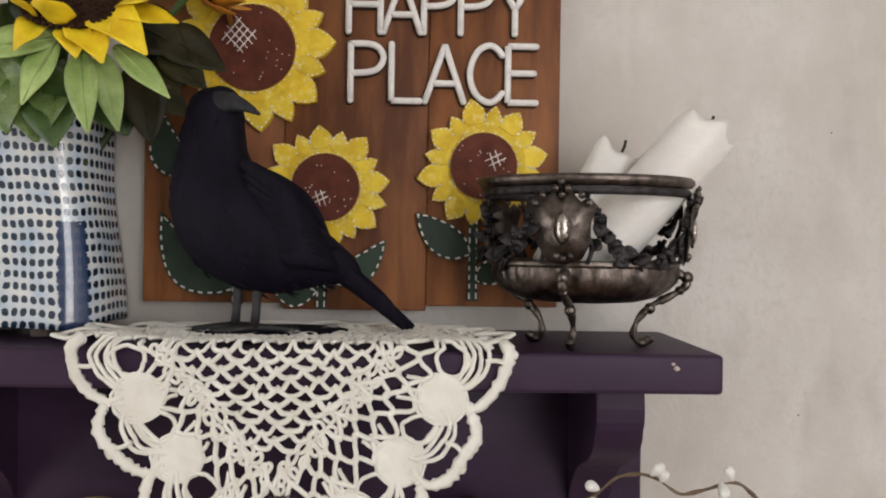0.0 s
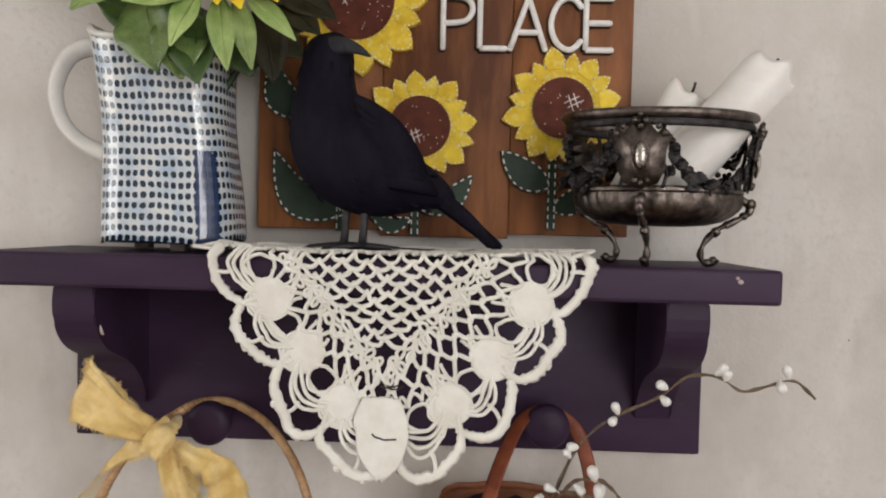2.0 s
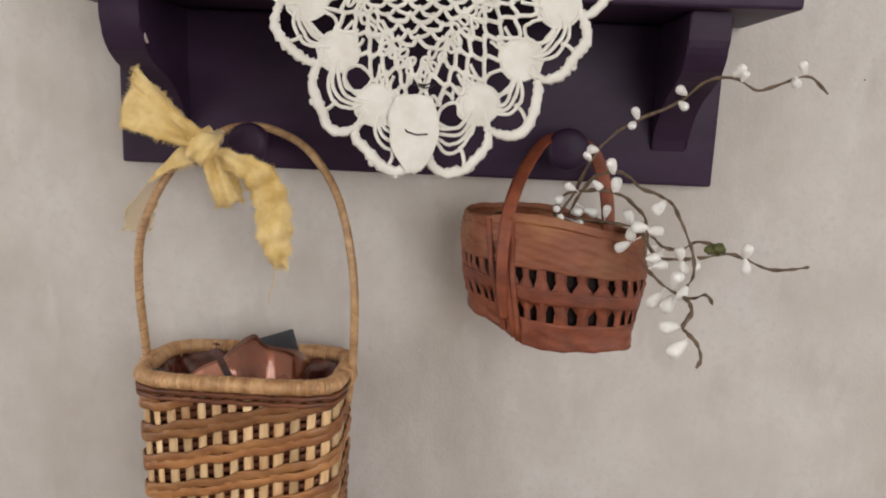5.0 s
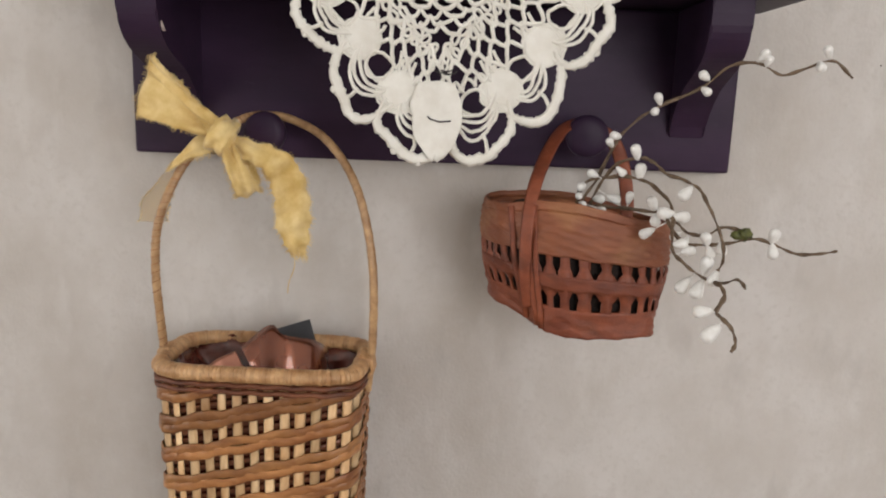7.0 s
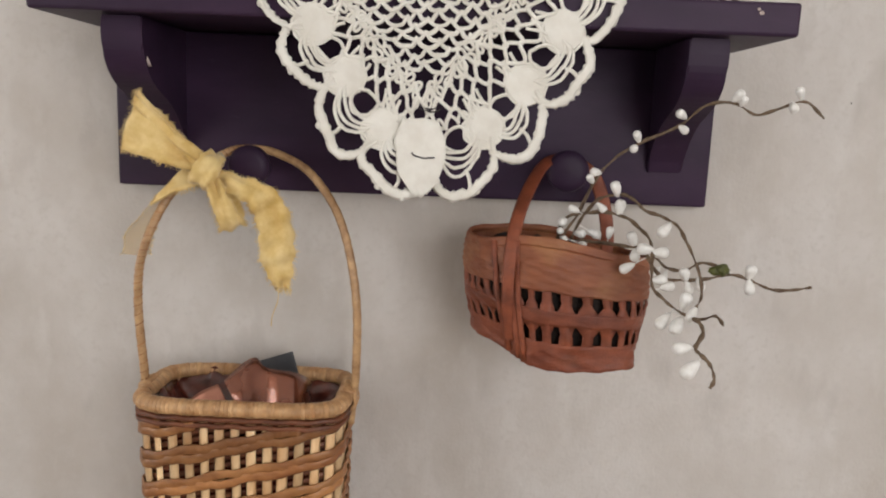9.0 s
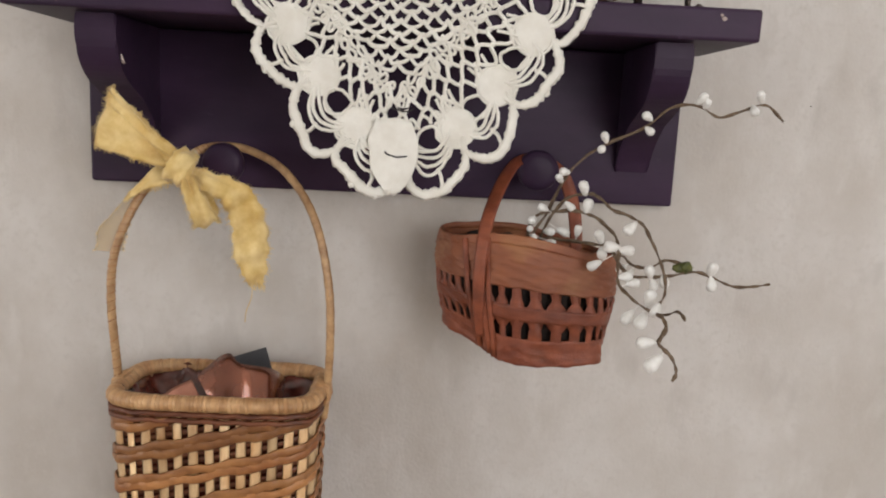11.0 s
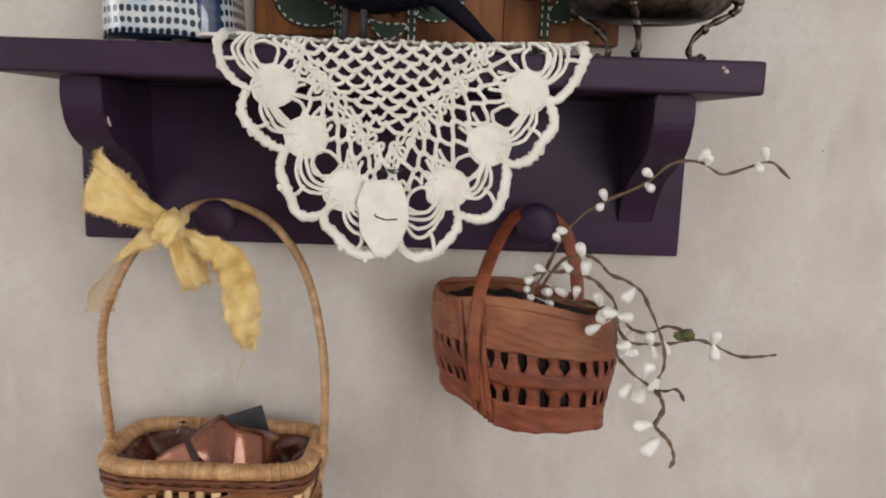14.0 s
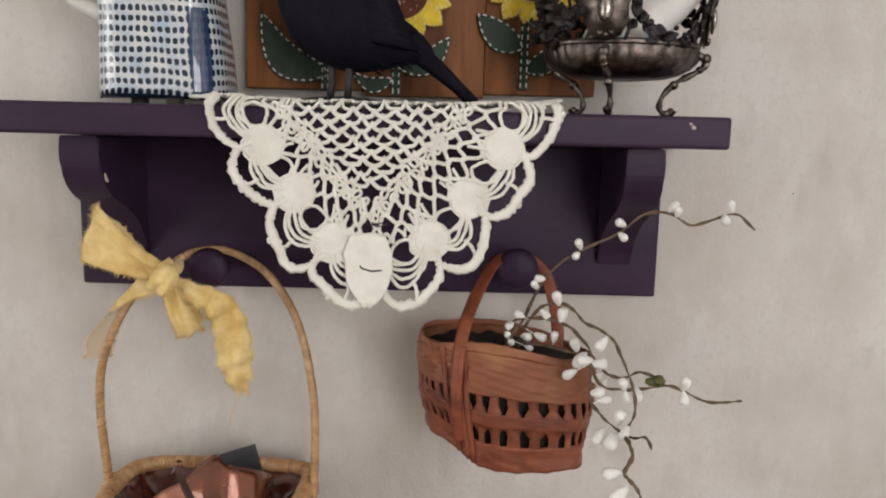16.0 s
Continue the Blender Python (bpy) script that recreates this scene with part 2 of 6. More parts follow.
# ---- the shelf ----
def wall_shelf():
    s = thing("wall_shelf", (0, 0, 1.5), "dark plum painted wooden wall shelf with pegs and worn edges", "shelf")
    bm = bmesh.new()
    box(bm, -0.3075, 0.305, -0.140, 0.0, -0.0265, 0.0, 0.0035, 3)
    part("shelf_board", bm, PLUM, s)
    bm = bmesh.new()
    box(bm, -0.291, 0.286, -0.017, 0.0, -0.176, -0.0275, 0.003)
    part("backboard", bm, PLUM, s)
    # bracket outline in depth and height, cut as an ogee
    curve = smooth_line([(-0.1225, -0.040, 0), (-0.1205, -0.055, 0), (-0.112, -0.070, 0), (-0.098, -0.081, 0), (-0.080, -0.089, 0), (-0.061, -0.097, 0), (-0.045, -0.108, 0), (-0.032, -0.121, 0), (-0.0235, -0.133, 0)], 3)
    prof = [(-0.017, -0.0275), (-0.122, -0.0275)] + [(p.x, p.y) for p in curve] + [(-0.0195, -0.143), (-0.017, -0.143)]
    for x0, x1 in ((-0.256, -0.222), (0.225, 0.258)):
        bm = bmesh.new()
        a = [bm.verts.new((x0, y, z)) for y, z in prof]
        b = [bm.verts.new((x1, y, z)) for y, z in prof]
        bm.faces.new(a)
        bm.faces.new(b[::-1])
        for i in range(len(prof)):
            j = (i + 1) % len(prof)
            bm.faces.new((a[i], a[j], b[j], b[i]))
        bmesh.ops.bevel(bm, geom=[e for e in bm.edges if abs(e.verts[0].co.x - e.verts[1].co.x) < 1e-6], offset=0.0015, segments=2, affect="EDGES")
        part("bracket", bm, PLUM, s, smooth=False)
    for x, z in ((-0.1515, -0.1505), (0.143, -0.1435)):
        bm = bmesh.new()
        lathe(bm, [(0.0001, 0.0), (0.009, 0.0005), (0.009, 0.006), (0.0055, 0.012), (0.0046, 0.022), (0.0056, 0.028), (0.0150, 0.0315), (0.0193, 0.037), (0.0192, 0.0425), (0.0172, 0.0458), (0.011, 0.0476), (0.0001, 0.0482)], 28)
        bmesh.ops.transform(bm, matrix=pose(x, -0.017, z, 90), verts=bm.verts)
        part("peg", bm, PLUM, s)
    # bare-wood nicks where the paint is knocked off
    for at, r, turn in (((0.2735, -0.1401, -0.0090), (0.0022, 0.0005, 0.0017), 20), ((0.2712, -0.1401, -0.0062), (0.0014, 0.0005, 0.0011), 0), ((-0.2235, -0.1120, -0.0600), (0.0020, 0.0016, 0.0085), -28)):
        bm = bmesh.new()
        blob(bm, at, r, (0, turn, 0), 2, 0.5, at[0] * 50)
        part("paint_chip", bm, CHIP, s, "bare wood where the paint has chipped")
    return s


wall_shelf()


# ---- the sign ----
def stitches(bm, pts, step=0.0085, dash=0.0052, r=0.0007, y=-0.0262):
    """Painted dashes along a line in x, z."""
    p = [Vector((x, z)) for x, z in pts]
    run = 0.0
    on = []
    for a, b in zip(p, p[1:]):
        length = (b - a).length
        k = max(1, int(length / 0.0012))
        for i in range(k):
            q = a.lerp(b, i / k)
            if run % step < dash:
                on.append((q.x, y, q.y))
            elif on:
                if len(on) > 1:
                    tube(bm, on, r, 5, flat=0.5, up=(0, 1, 0))
                on = []
            run += length / k
    if len(on) > 1:
        tube(bm, on, r, 5, flat=0.5, up=(0, 1, 0))


def cut_flower(parent, cx, cz, r_disc, r_out, n, turn, rng, cross, steps=16):
    f = new("sunflower_cutout")
    f.parent = parent
    f["label"] = "yellow painted sunflower with brown centre"
    for i in range(n):
        a = turn + 2 * math.pi * i / n
        long = r_out * (1.0 if i % 2 == 0 else 0.93) * rng.uniform(0.95, 1.04)
        w = math.pi / n * (1.50 if i % 2 == 0 else 1.12) * r_out
        pts = []
        for s, q in ((0.62, 0.66), (0.73, 0.97), (0.83, 0.88), (0.92, 0.50), (1.0, 0.0), (0.92, -0.50), (0.83, -0.88), (0.73, -0.97), (0.62, -0.66)):
            u, v = s * long, q * w * 0.62
            pts.append((cx + u * math.cos(a) - v * math.sin(a), cz + u * math.sin(a) + v * math.cos(a)))
        bm = bmesh.new()
        up = 0.0004 if i % 2 == 0 else 0.0
        slab(bm, pts, -0.0245 - up, -0.018, 0.0005)
        pt = part("petal", bm, YELLOW, f, smooth=False)
        bm = bmesh.new()
        stitches(bm, [(cx + (x - cx) * 0.97, cz + (z - cz) * 0.97) for x, z in pts[1:8]], 0.0046, 0.0026, 0.0007, -0.0250 - up)
        part("stitching", bm, STITCH, pt)
    bm = bmesh.new()
    ring = [(cx + r_disc * math.cos(2 * math.pi * k / 40), cz + r_disc * math.sin(2 * math.pi * k / 40)) for k in range(40)]
    slab(bm, [(cx + 0.985 * r_out * 0.72 * math.cos(2 * math.pi * k / 40), cz + 0.985 * r_out * 0.72 * math.sin(2 * math.pi * k / 40)) for k in range(40)], -0.0240, -0.018)
    part("petal_base", bm, YELLOW, f, smooth=False)
    bm = bmesh.new()
    slab(bm, ring, -0.0275, -0.0246, 0.0006)
    d = part("centre", bm, BROWN, f, smooth=False)
    bm = bmesh.new()
    stitches(bm, [(cx + (x - cx) * 1.05, cz + (z - cz) * 1.05) for x, z in ring + ring[:1]], 0.0055, 0.003, 0.00055, -0.0251)
    for k in range(18):
        a, r = rng.uniform(0, 6.28), r_disc * rng.uniform(0.35, 0.9)
        blob(bm, (cx + r * math.cos(a), -0.0277, cz + r * math.sin(a)), (0.00055, 0.0003, 0.00055), (0, 0, 0), 1)
    part("seed_dots", bm, STITCH, d)
    bm = bmesh.new()
    ox, oz, s = cross
    tilt, lines = (0.88, 4) if s > 0.01 else (0.45, 2)
    for k in range(lines):
        o = (k - (lines - 1) / 2) * s * (0.42 if lines > 2 else 0.6)
        for turn in (tilt, tilt + 1.45):
            u, v = Vector((math.cos(turn), 0, math.sin(turn))), Vector((-math.sin(turn), 0, math.cos(turn)))
            c = Vector((cx + ox, -0.0278, cz + oz)) + v * o
            tube(bm, [c - u * s * rng.uniform(0.7, 1.1), c + u * s * rng.uniform(0.7, 1.1)], 0.00048, 5)
    part("cross_stitch", bm, STITCH, d)


def leaf_shape(tip, base, width, bend=0.15, n=9):
    t, b = Vector(tip), Vector(base)
    d = t - b
    nrm = Vector((-d.y, d.x)).normalized()
    L, R, C = [], [], []
    for k in range(n + 1):
        s = k / n
        c = b + d * s + nrm * bend * d.length * math.sin(math.pi * s)
        w = width * math.sin(math.pi * s ** 0.8) ** 0.8 if 0 < s < 1 else 0.0
        L.append(c + nrm * w)
        R.append(c - nrm * w)
        C.append(c)
    return [(*p,) for p in L + R[-2:0:-1]], [(*p,) for p in C]


LETTERS = {
    "P": (0.62, [[(0, 0), (0, 1)], [(0, 1), (0.32, 1), (0.5, 0.93), (0.58, 0.76), (0.5, 0.58), (0.32, 0.5), (0, 0.48)]]),
    "L": (0.5, [[(0, 1), (0, 0), (0.5, 0)]]),
    "A": (0.68, [[(0, 0), (0.34, 1), (0.68, 0)], [(0.12, 0.32), (0.56, 0.32)]]),
    "C": (0.58, [[(0.58, 0.84), (0.46, 0.97), (0.31, 1.0), (0.13, 0.88), (0.02, 0.62), (0.02, 0.36), (0.13, 0.12), (0.31, 0.0), (0.46, 0.03), (0.58, 0.16)]]),
    "E": (0.5, [[(0.5, 1), (0, 1), (0, 0), (0.5, 0)], [(0, 0.52), (0.46, 0.52)]]),
    "H": (0.58, [[(0, 0), (0, 1)], [(0.58, 0), (0.58, 1)], [(0, 0.5), (0.58, 0.5)]]),
    "Y": (0.64, [[(0, 1), (0.32, 0.45), (0.64, 1)], [(0.32, 0.45), (0.32, 0)]]),
}


def wall_sign():
    rng = random.Random(4)
    s = thing("wooden_sign", (0, 0, 0), "stained wooden plank sign with cut-out sunflowers and raised white lettering", "sign")
    for x0, x1, z0 in ((-0.123, -0.010, 1.5215), (-0.0097, 0.1065, 1.5165), (0.1068, 0.2140, 1.5205)):
        bm = bmesh.new()
        box(bm, x0, x1, -0.018, -0.001, z0, 1.86, 0.0012)
        part("plank", bm, CEDAR, s)
    # leaves and stems
    leaves = [((-0.108, 1.594), (-0.040, 1.533), 0.0165, 0.20), ((0.074, 1.574), (0.024, 1.541), 0.0115, -0.15), ((-0.020, 1.538), (0.020, 1.532), 0.0075, 0.22),
              ((0.098, 1.596), (0.143, 1.562), 0.0135, 0.06), ((0.176, 1.570), (0.146, 1.541), 0.0110, -0.12), ((-0.110, 1.678), (-0.072, 1.620), 0.0150, 0.2)]
    for tip, base, w, bend in leaves:
        pts, mid = leaf_shape(tip, base, w, bend)
        bm = bmesh.new()
        slab(bm, pts, -0.0235, -0.018, 0.0005)
        lf = part("leaf_cutout", bm, GREEN, s, "dark green painted leaf with white stitches", smooth=False)
        cx, cz = sum(p[0] for p in pts) / len(pts), sum(p[1] for p in pts) / len(pts)
        bm = bmesh.new()
        stitches(bm, [(cx + (x - cx) * 0.93, cz + (z - cz) * 0.93) for x, z in pts + pts[:1]], 0.0075, 0.0050, 0.0008, -0.0240)
        part("stitching", bm, STITCH, lf)
    for x, z0, z1 in ((0.022, 1.517, 1.575), (0.1445, 1.525, 1.600), (-0.046, 1.520, 1.68)):
        bm = bmesh.new()
        box(bm, x - 0.0042, x + 0.0042, -0.0230, -0.0182, z0, z1, 0.0005)
        st = part("stem_cutout", bm, GREEN, s, smooth=False)
        bm = bmesh.new()
        for o in (-0.0028, 0.0028):
            stitches(bm, [(x + o, z0 + 0.002), (x + o, z1)], 0.0075, 0.0050, 0.0007, -0.0234)
        part("stitching", bm, STITCH, st)
    cut_flower(s, 0.0250, 1.6155, 0.0272, 0.0530, 16, 0.12, rng, (-0.004, -0.008, 0.007))
    cut_flower(s, 0.1520, 1.6345, 0.0268, 0.0540, 16, 0.20, rng, (0.009, 0.005, 0.008))
    cut_flower(s, -0.0350, 1.7265, 0.0345, 0.0690, 16, 0.10, rng, (-0.010, 0.010, 0.012))
    # lettering
    for word, x0, x1, zb, h in (("PLACE", 0.0435, 0.1935, 1.6865, 0.0455), ("HAPPY", 0.0415, 0.1900, 1.7420, 0.0440)):
        total = sum(LETTERS[c][0] for c in word)
        gap = ((x1 - x0) - total * h) / 4
        x = x0
        for c in word:
            w, strokes = LETTERS[c]
            lt = new("letter")
            lt.parent = s
            lt["label"] = "white raised letter " + c
            for nm, r, y, mt in (("letter_edge_shadow", 0.0030, -0.0200, SHADOW_AND_SPECK), ("letter_face", 0.0027, -0.0232, LETTER)):
                bm = bmesh.new()
                for st in strokes:
                    # the dark copy sits down-left, painting the letter's shadow besides its burnt edge
                    drop = 0.0007 if mt is SHADOW_AND_SPECK else 0.0
                    q = [(x + u * h - drop, y, zb + v * h - drop) for u, v in st]
                    if len(q) > 5:
                        q = smooth_line(q, 4)
                    for a, b in (zip(q, q[1:]) if len(q) < 6 else [(None, None)]):
                        if a is None:
                            tube(bm, q, r, 8, flat=0.8, up=(0, 1, 0))
                        else:
                            tube(bm, [Vector(a).lerp(Vector(b), k / 4) for k in range(5)], r, 8, flat=0.8, up=(0, 1, 0))
                    for q0 in (q[0], q[-1]):
                        blob(bm, tuple(q0), (r, r * 0.8, r), (0, 0, 0), 2)
                part(nm, bm, mt, lt)
            x += w * h + gap
    return s


wall_sign()

COTTON = material("crochet_cotton", (0.72, 0.69, 0.615), (0.82, 0.80, 0.735), 0.02, 0.85, 0.5, 0.0009, sheen=0.2)
INK = material("dark_thread", (0.03, 0.025, 0.03), (0.06, 0.05, 0.05), 0.003, 0.8)
FEATHER = material("black_feathers", (0.0022, 0.0014, 0.0052), (0.0056, 0.0040, 0.0120), 0.008, 0.72, 0.8, 0.0012, stretch=(1, 1, 0.35), spec=0.16)
SHANK = material("dark_shank", (0.014, 0.012, 0.013), (0.030, 0.026, 0.028), 0.006, 0.6, 0.3, 0.001)
BEAK = material("grey_beak", (0.016, 0.016, 0.020), (0.034, 0.034, 0.040), 0.006, 0.6, 0.3, 0.001, spec=0.25)
CREAM = material("glazed_white", (0.60, 0.58, 0.54), (0.68, 0.66, 0.62), 0.03, 0.25, 0.1, 0.002, coat=0.3)
FOOTM = material("raw_clay", (0.07, 0.05, 0.045), (0.12, 0.09, 0.08), 0.01, 0.8)
SILVER = material("tarnished_silver", (0.050, 0.038, 0.033), (0.185, 0.155, 0.138), 0.009, 0.36, 0.5, 0.0012, metal=1.0)
SILVER_DARK = material("blackened_silver", (0.020, 0.018, 0.019), (0.068, 0.061, 0.062), 0.007, 0.5, 0.8, 0.0012, metal=1.0)
BRIGHT = material("polished_silver", (0.30, 0.27, 0.24), (0.46, 0.42, 0.38), 0.004, 0.28, 0.2, metal=1.0)
WAX = material("white_wax", (0.72, 0.69, 0.65), (0.8, 0.78, 0.75), 0.03, 0.45, 0.15, 0.003, sub=0.3)
WICK = material("burnt_wick", (0.015, 0.013, 0.012), (0.05, 0.045, 0.04), 0.002, 0.9)
PETAL = material("silk_petal", (0.72, 0.47, 0.004), (0.88, 0.68, 0.02), 0.02, 0.55, 0.4, 0.0012, random_tone=0.09)
PETAL2 = material("rust_petal", (0.36, 0.10, 0.008), (0.58, 0.28, 0.015), 0.03, 0.6, 0.4, 0.0012, random_tone=0.15)
SEEDS = material("flower_centre", (0.012, 0.005, 0.003), (0.045, 0.020, 0.010), 0.003, 0.9, 0.9, 0.001, spec=0.2)
LEAF_L = material("light_silk_leaf", (0.190, 0.285, 0.075), (0.36, 0.47, 0.165), 0.02, 0.42, 0.4, 0.0015, random_tone=0.2)
LEAF_D = material("dark_silk_leaf", (0.020, 0.040, 0.010), (0.070, 0.130, 0.030), 0.025, 0.42, 0.4, 0.0015, random_tone=0.2)
CANE = material("cane", (0.40, 0.205, 0.085), (0.60, 0.37, 0.185), 0.012, 0.42, 0.3, 0.0008, random_tone=0.14)
PALE_CANE = material("pale_cane", (0.30, 0.16, 0.070), (0.56, 0.35, 0.175), 0.012, 0.36, 0.3, 0.0008)
LEAF_M = material("glossy_silk_leaf", (0.060, 0.105, 0.022), (0.17, 0.245, 0.075), 0.02, 0.3, 0.5, 0.002, random_tone=0.15, coat=0.3)
LEAF_B = material("brown_silk_leaf", (0.013, 0.012, 0.005), (0.042, 0.034, 0.012), 0.025, 0.55, 0.4, 0.0015, random_tone=0.2, spec=0.2)
CANE_D = material("brown_weaver", (0.175, 0.060, 0.020), (0.42, 0.195, 0.070), 0.03, 0.38, 0.3, 0.0009, random_tone=0.28, stretch=(0.5, 0.5, 1.6))
CANE_R = material("red_brown_cane", (0.095, 0.028, 0.013), (0.21, 0.072, 0.030), 0.02, 0.45, 0.3, 0.0009, random_tone=0.2)
STAKE = material("pale_stake", (0.50, 0.27, 0.115), (0.80, 0.58, 0.33), 0.02, 0.45, 0.25, 0.0009, random_tone=0.3, stretch=(1, 1, 0.25))
LINER = material("glossy_brown_film", (0.06, 0.013, 0.009), (0.17, 0.042, 0.028), 0.02, 0.12, 0.3, 0.006, coat=0.8)
COPPER = material("copper_sheet", (0.36, 0.150, 0.100), (0.50, 0.24, 0.165), 0.03, 0.36, 0.08, 0.02, metal=0.8)
# the flap's copper again, browned to hold the curl's dark reflections
COPPER_SHADED = material("shaded_copper", (0.19, 0.060, 0.032), (0.29, 0.100, 0.054), 0.03, 0.27, 0.06, 0.02, metal=0.7, coat=1.0)
COPPER_SHADED.node_tree.nodes["Principled BSDF"].inputs["Coat Roughness"].default_value = 0.03
SLATE = material("slate_card", (0.017, 0.018, 0.021), (0.032, 0.032, 0.036), 0.02, 0.5, 0.2)
CLOTH = material("mustard_muslin", (0.62, 0.41, 0.125), (0.82, 0.63, 0.295), 0.022, 0.9, 0.6, 0.0008, sheen=0.25)
GAUZE = material("thin_muslin", (0.60, 0.375, 0.105), (0.78, 0.57, 0.24), 0.03, 0.9, 0.6, 0.0008)
GAUZE.node_tree.nodes["Principled BSDF"].inputs["Alpha"].default_value = 0.24
SPLINT = material("red_brown_splint", (0.140, 0.032, 0.014), (0.245, 0.066, 0.029), 0.016, 0.45, 0.9, 0.0012, stretch=(0.6, 0.6, 1.3), random_tone=0.16)
scratch(SPLINT, (0.11, 0.034, 0.016), 0.02, 0.58, 0.85, (0.8, 0.8, 1.5))
WEAVE = material("fine_splint_weave", (0.140, 0.038, 0.016), (0.315, 0.105, 0.044), 0.030, 0.45, 0.8, 0.0011, stretch=(0.5, 0.5, 2.0), spread=(0.22, 0.78))
scratch(WEAVE, (0.36, 0.165, 0.070), 0.035, 0.52, 0.78, (0.8, 0.8, 1.2))
TWIG = material("twig_bark", (0.075, 0.045, 0.025), (0.17, 0.115, 0.07), 0.006, 0.7, 0.6, 0.0012)
BUD = material("white_berry", (0.72, 0.70, 0.66), (0.82, 0.81, 0.78), 0.004, 0.45, 0.15, 0.001)
MOSS = material("green_tape", (0.040, 0.045, 0.008), (0.10, 0.105, 0.02), 0.004, 0.6)


def dotted_glaze():
    """White glaze with rows of brushed indigo dots and one broad blue stroke."""
    m = bpy.data.materials.new("dotted_glaze")
    m.use_nodes = True
    t = m.node_tree
    b = t.nodes["Principled BSDF"]

    def node(kind, **inputs):
        n = t.nodes.new("ShaderNode" + kind)
        for k, v in inputs.items():
            n.inputs[int(k[1:])].default_value = v
        return n

    def sums(op, a, c):
        n = t.nodes.new("ShaderNodeMath")
        n.operation = op
        for i, s in enumerate((a, c)):
            if s is None:
                continue
            if isinstance(s, (int, float)):
                n.inputs[i].default_value = s
            else:
                t.links.new(s, n.inputs[i])
        return n.outputs[0]

    uv = t.nodes.new("ShaderNodeUVMap")
    wob = node("TexNoise", i2=38.0, i3=3.0)
    t.links.new(uv.outputs[0], wob.inputs["Vector"])
    mixv = t.nodes.new("ShaderNodeVectorMath")
    mixv.operation = "SCALE"
    t.links.new(wob.outputs[1], mixv.inputs[0])
    mixv.inputs[3].default_value = 0.0055
    add = t.nodes.new("ShaderNodeVectorMath")
    t.links.new(uv.outputs[0], add.inputs[0])
    t.links.new(mixv.outputs[0], add.inputs[1])
    sep = t.nodes.new("ShaderNodeSeparateXYZ")
    t.links.new(add.outputs[0], sep.inputs[0])
    fx = sums("SUBTRACT", sums("FRACT", sums("DIVIDE", sep.outputs[0], 0.0059), None), 0.5)
    fy = sums("SUBTRACT", sums("FRACT", sums("DIVIDE", sep.outputs[1], 0.0096), None), 0.5)
    ax, ay = sums("ABSOLUTE", fx, None), sums("ABSOLUTE", fy, None)
    d = sums("ADD", sums("POWER", sums("MULTIPLY", ax, 2.75), 2.6), sums("POWER", sums("MULTIPLY", ay, 3.3), 2.6))
    rag = node("TexNoise", i2=420.0, i3=2.0)
    t.links.new(uv.outputs[0], rag.inputs["Vector"])
    d = sums("ADD", d, sums("MULTIPLY", sums("SUBTRACT", rag.outputs[0], 0.5), 1.3))
    dot = t.nodes.new("ShaderNodeMapRange")
    dot.inputs[1].default_value, dot.inputs[2].default_value, dot.inputs[3].default_value, dot.inputs[4].default_value = 0.85, 1.15, 1.0, 0.0
    t.links.new(d, dot.inputs[0])
    tone = node("TexNoise", i2=55.0, i3=3.0)
    t.links.new(uv.outputs[0], tone.inputs["Vector"])
    ink = t.nodes.new("ShaderNodeValToRGB")
    ink.color_ramp.elements[0].position, ink.color_ramp.elements[1].position = 0.35, 0.7
    ink.color_ramp.elements[0].color, ink.color_ramp.elements[1].color = (0.009, 0.017, 0.028, 1), (0.022, 0.046, 0.088, 1)
    t.links.new(tone.outputs[0], ink.inputs[0])
    ground = t.nodes.new("ShaderNodeValToRGB")
    ground.color_ramp.elements[0].position, ground.color_ramp.elements[1].position = 0.3, 0.62
    ground.color_ramp.elements[0].color, ground.color_ramp.elements[1].color = (0.40, 0.50, 0.62, 1), (0.66, 0.67, 0.66, 1)
    t.links.new(tone.outputs[0], ground.inputs[0])
    mix = t.nodes.new("ShaderNodeMix")
    mix.data_type = "RGBA"
    t.links.new(dot.outputs[0], mix.inputs[0])
    t.links.new(ground.outputs[0], mix.inputs[6])
    t.links.new(ink.outputs[0], mix.inputs[7])
    # the broad stroke, near the corner, lower half
    raw = t.nodes.new("ShaderNodeSeparateXYZ")
    t.links.new(add.outputs[0], raw.inputs[0])
    sx = sums("LESS_THAN", sums("ABSOLUTE", sums("SUBTRACT", raw.outputs[0], 0.076), None), sums("ADD", 0.0062, sums("MULTIPLY", rag.outputs[0], 0.006)))
    sy = sums("LESS_THAN", raw.outputs[1], sums("ADD", 0.074, sums("MULTIPLY", rag.outputs[0], 0.02)))
    stroke = sums("MULTIPLY", sums("MULTIPLY", sx, sy), 0.97)
    mix2 = t.nodes.new("ShaderNodeMix")
    mix2.data_type = "RGBA"
    t.links.new(stroke, mix2.inputs[0])
    t.links.new(mix.outputs[2], mix2.inputs[6])
    mix2.inputs[7].default_value = (0.014, 0.036, 0.105, 1)
    t.links.new(mix2.outputs[2], b.inputs["Base Color"])
    b.inputs["Roughness"].default_value = 0.14
    b.inputs["Coat Weight"].default_value = 0.9
    b.inputs["Coat Roughness"].default_value = 0.05
    bp = t.nodes.new("ShaderNodeBump")
    bp.inputs["Strength"].default_value, bp.inputs["Distance"].default_value = 0.35, 0.0008
    t.links.new(dot.outputs[0], bp.inputs["Height"])
    t.links.new(bp.outputs[0], b.inputs["Normal"])
    return m


GLAZE = dotted_glaze()


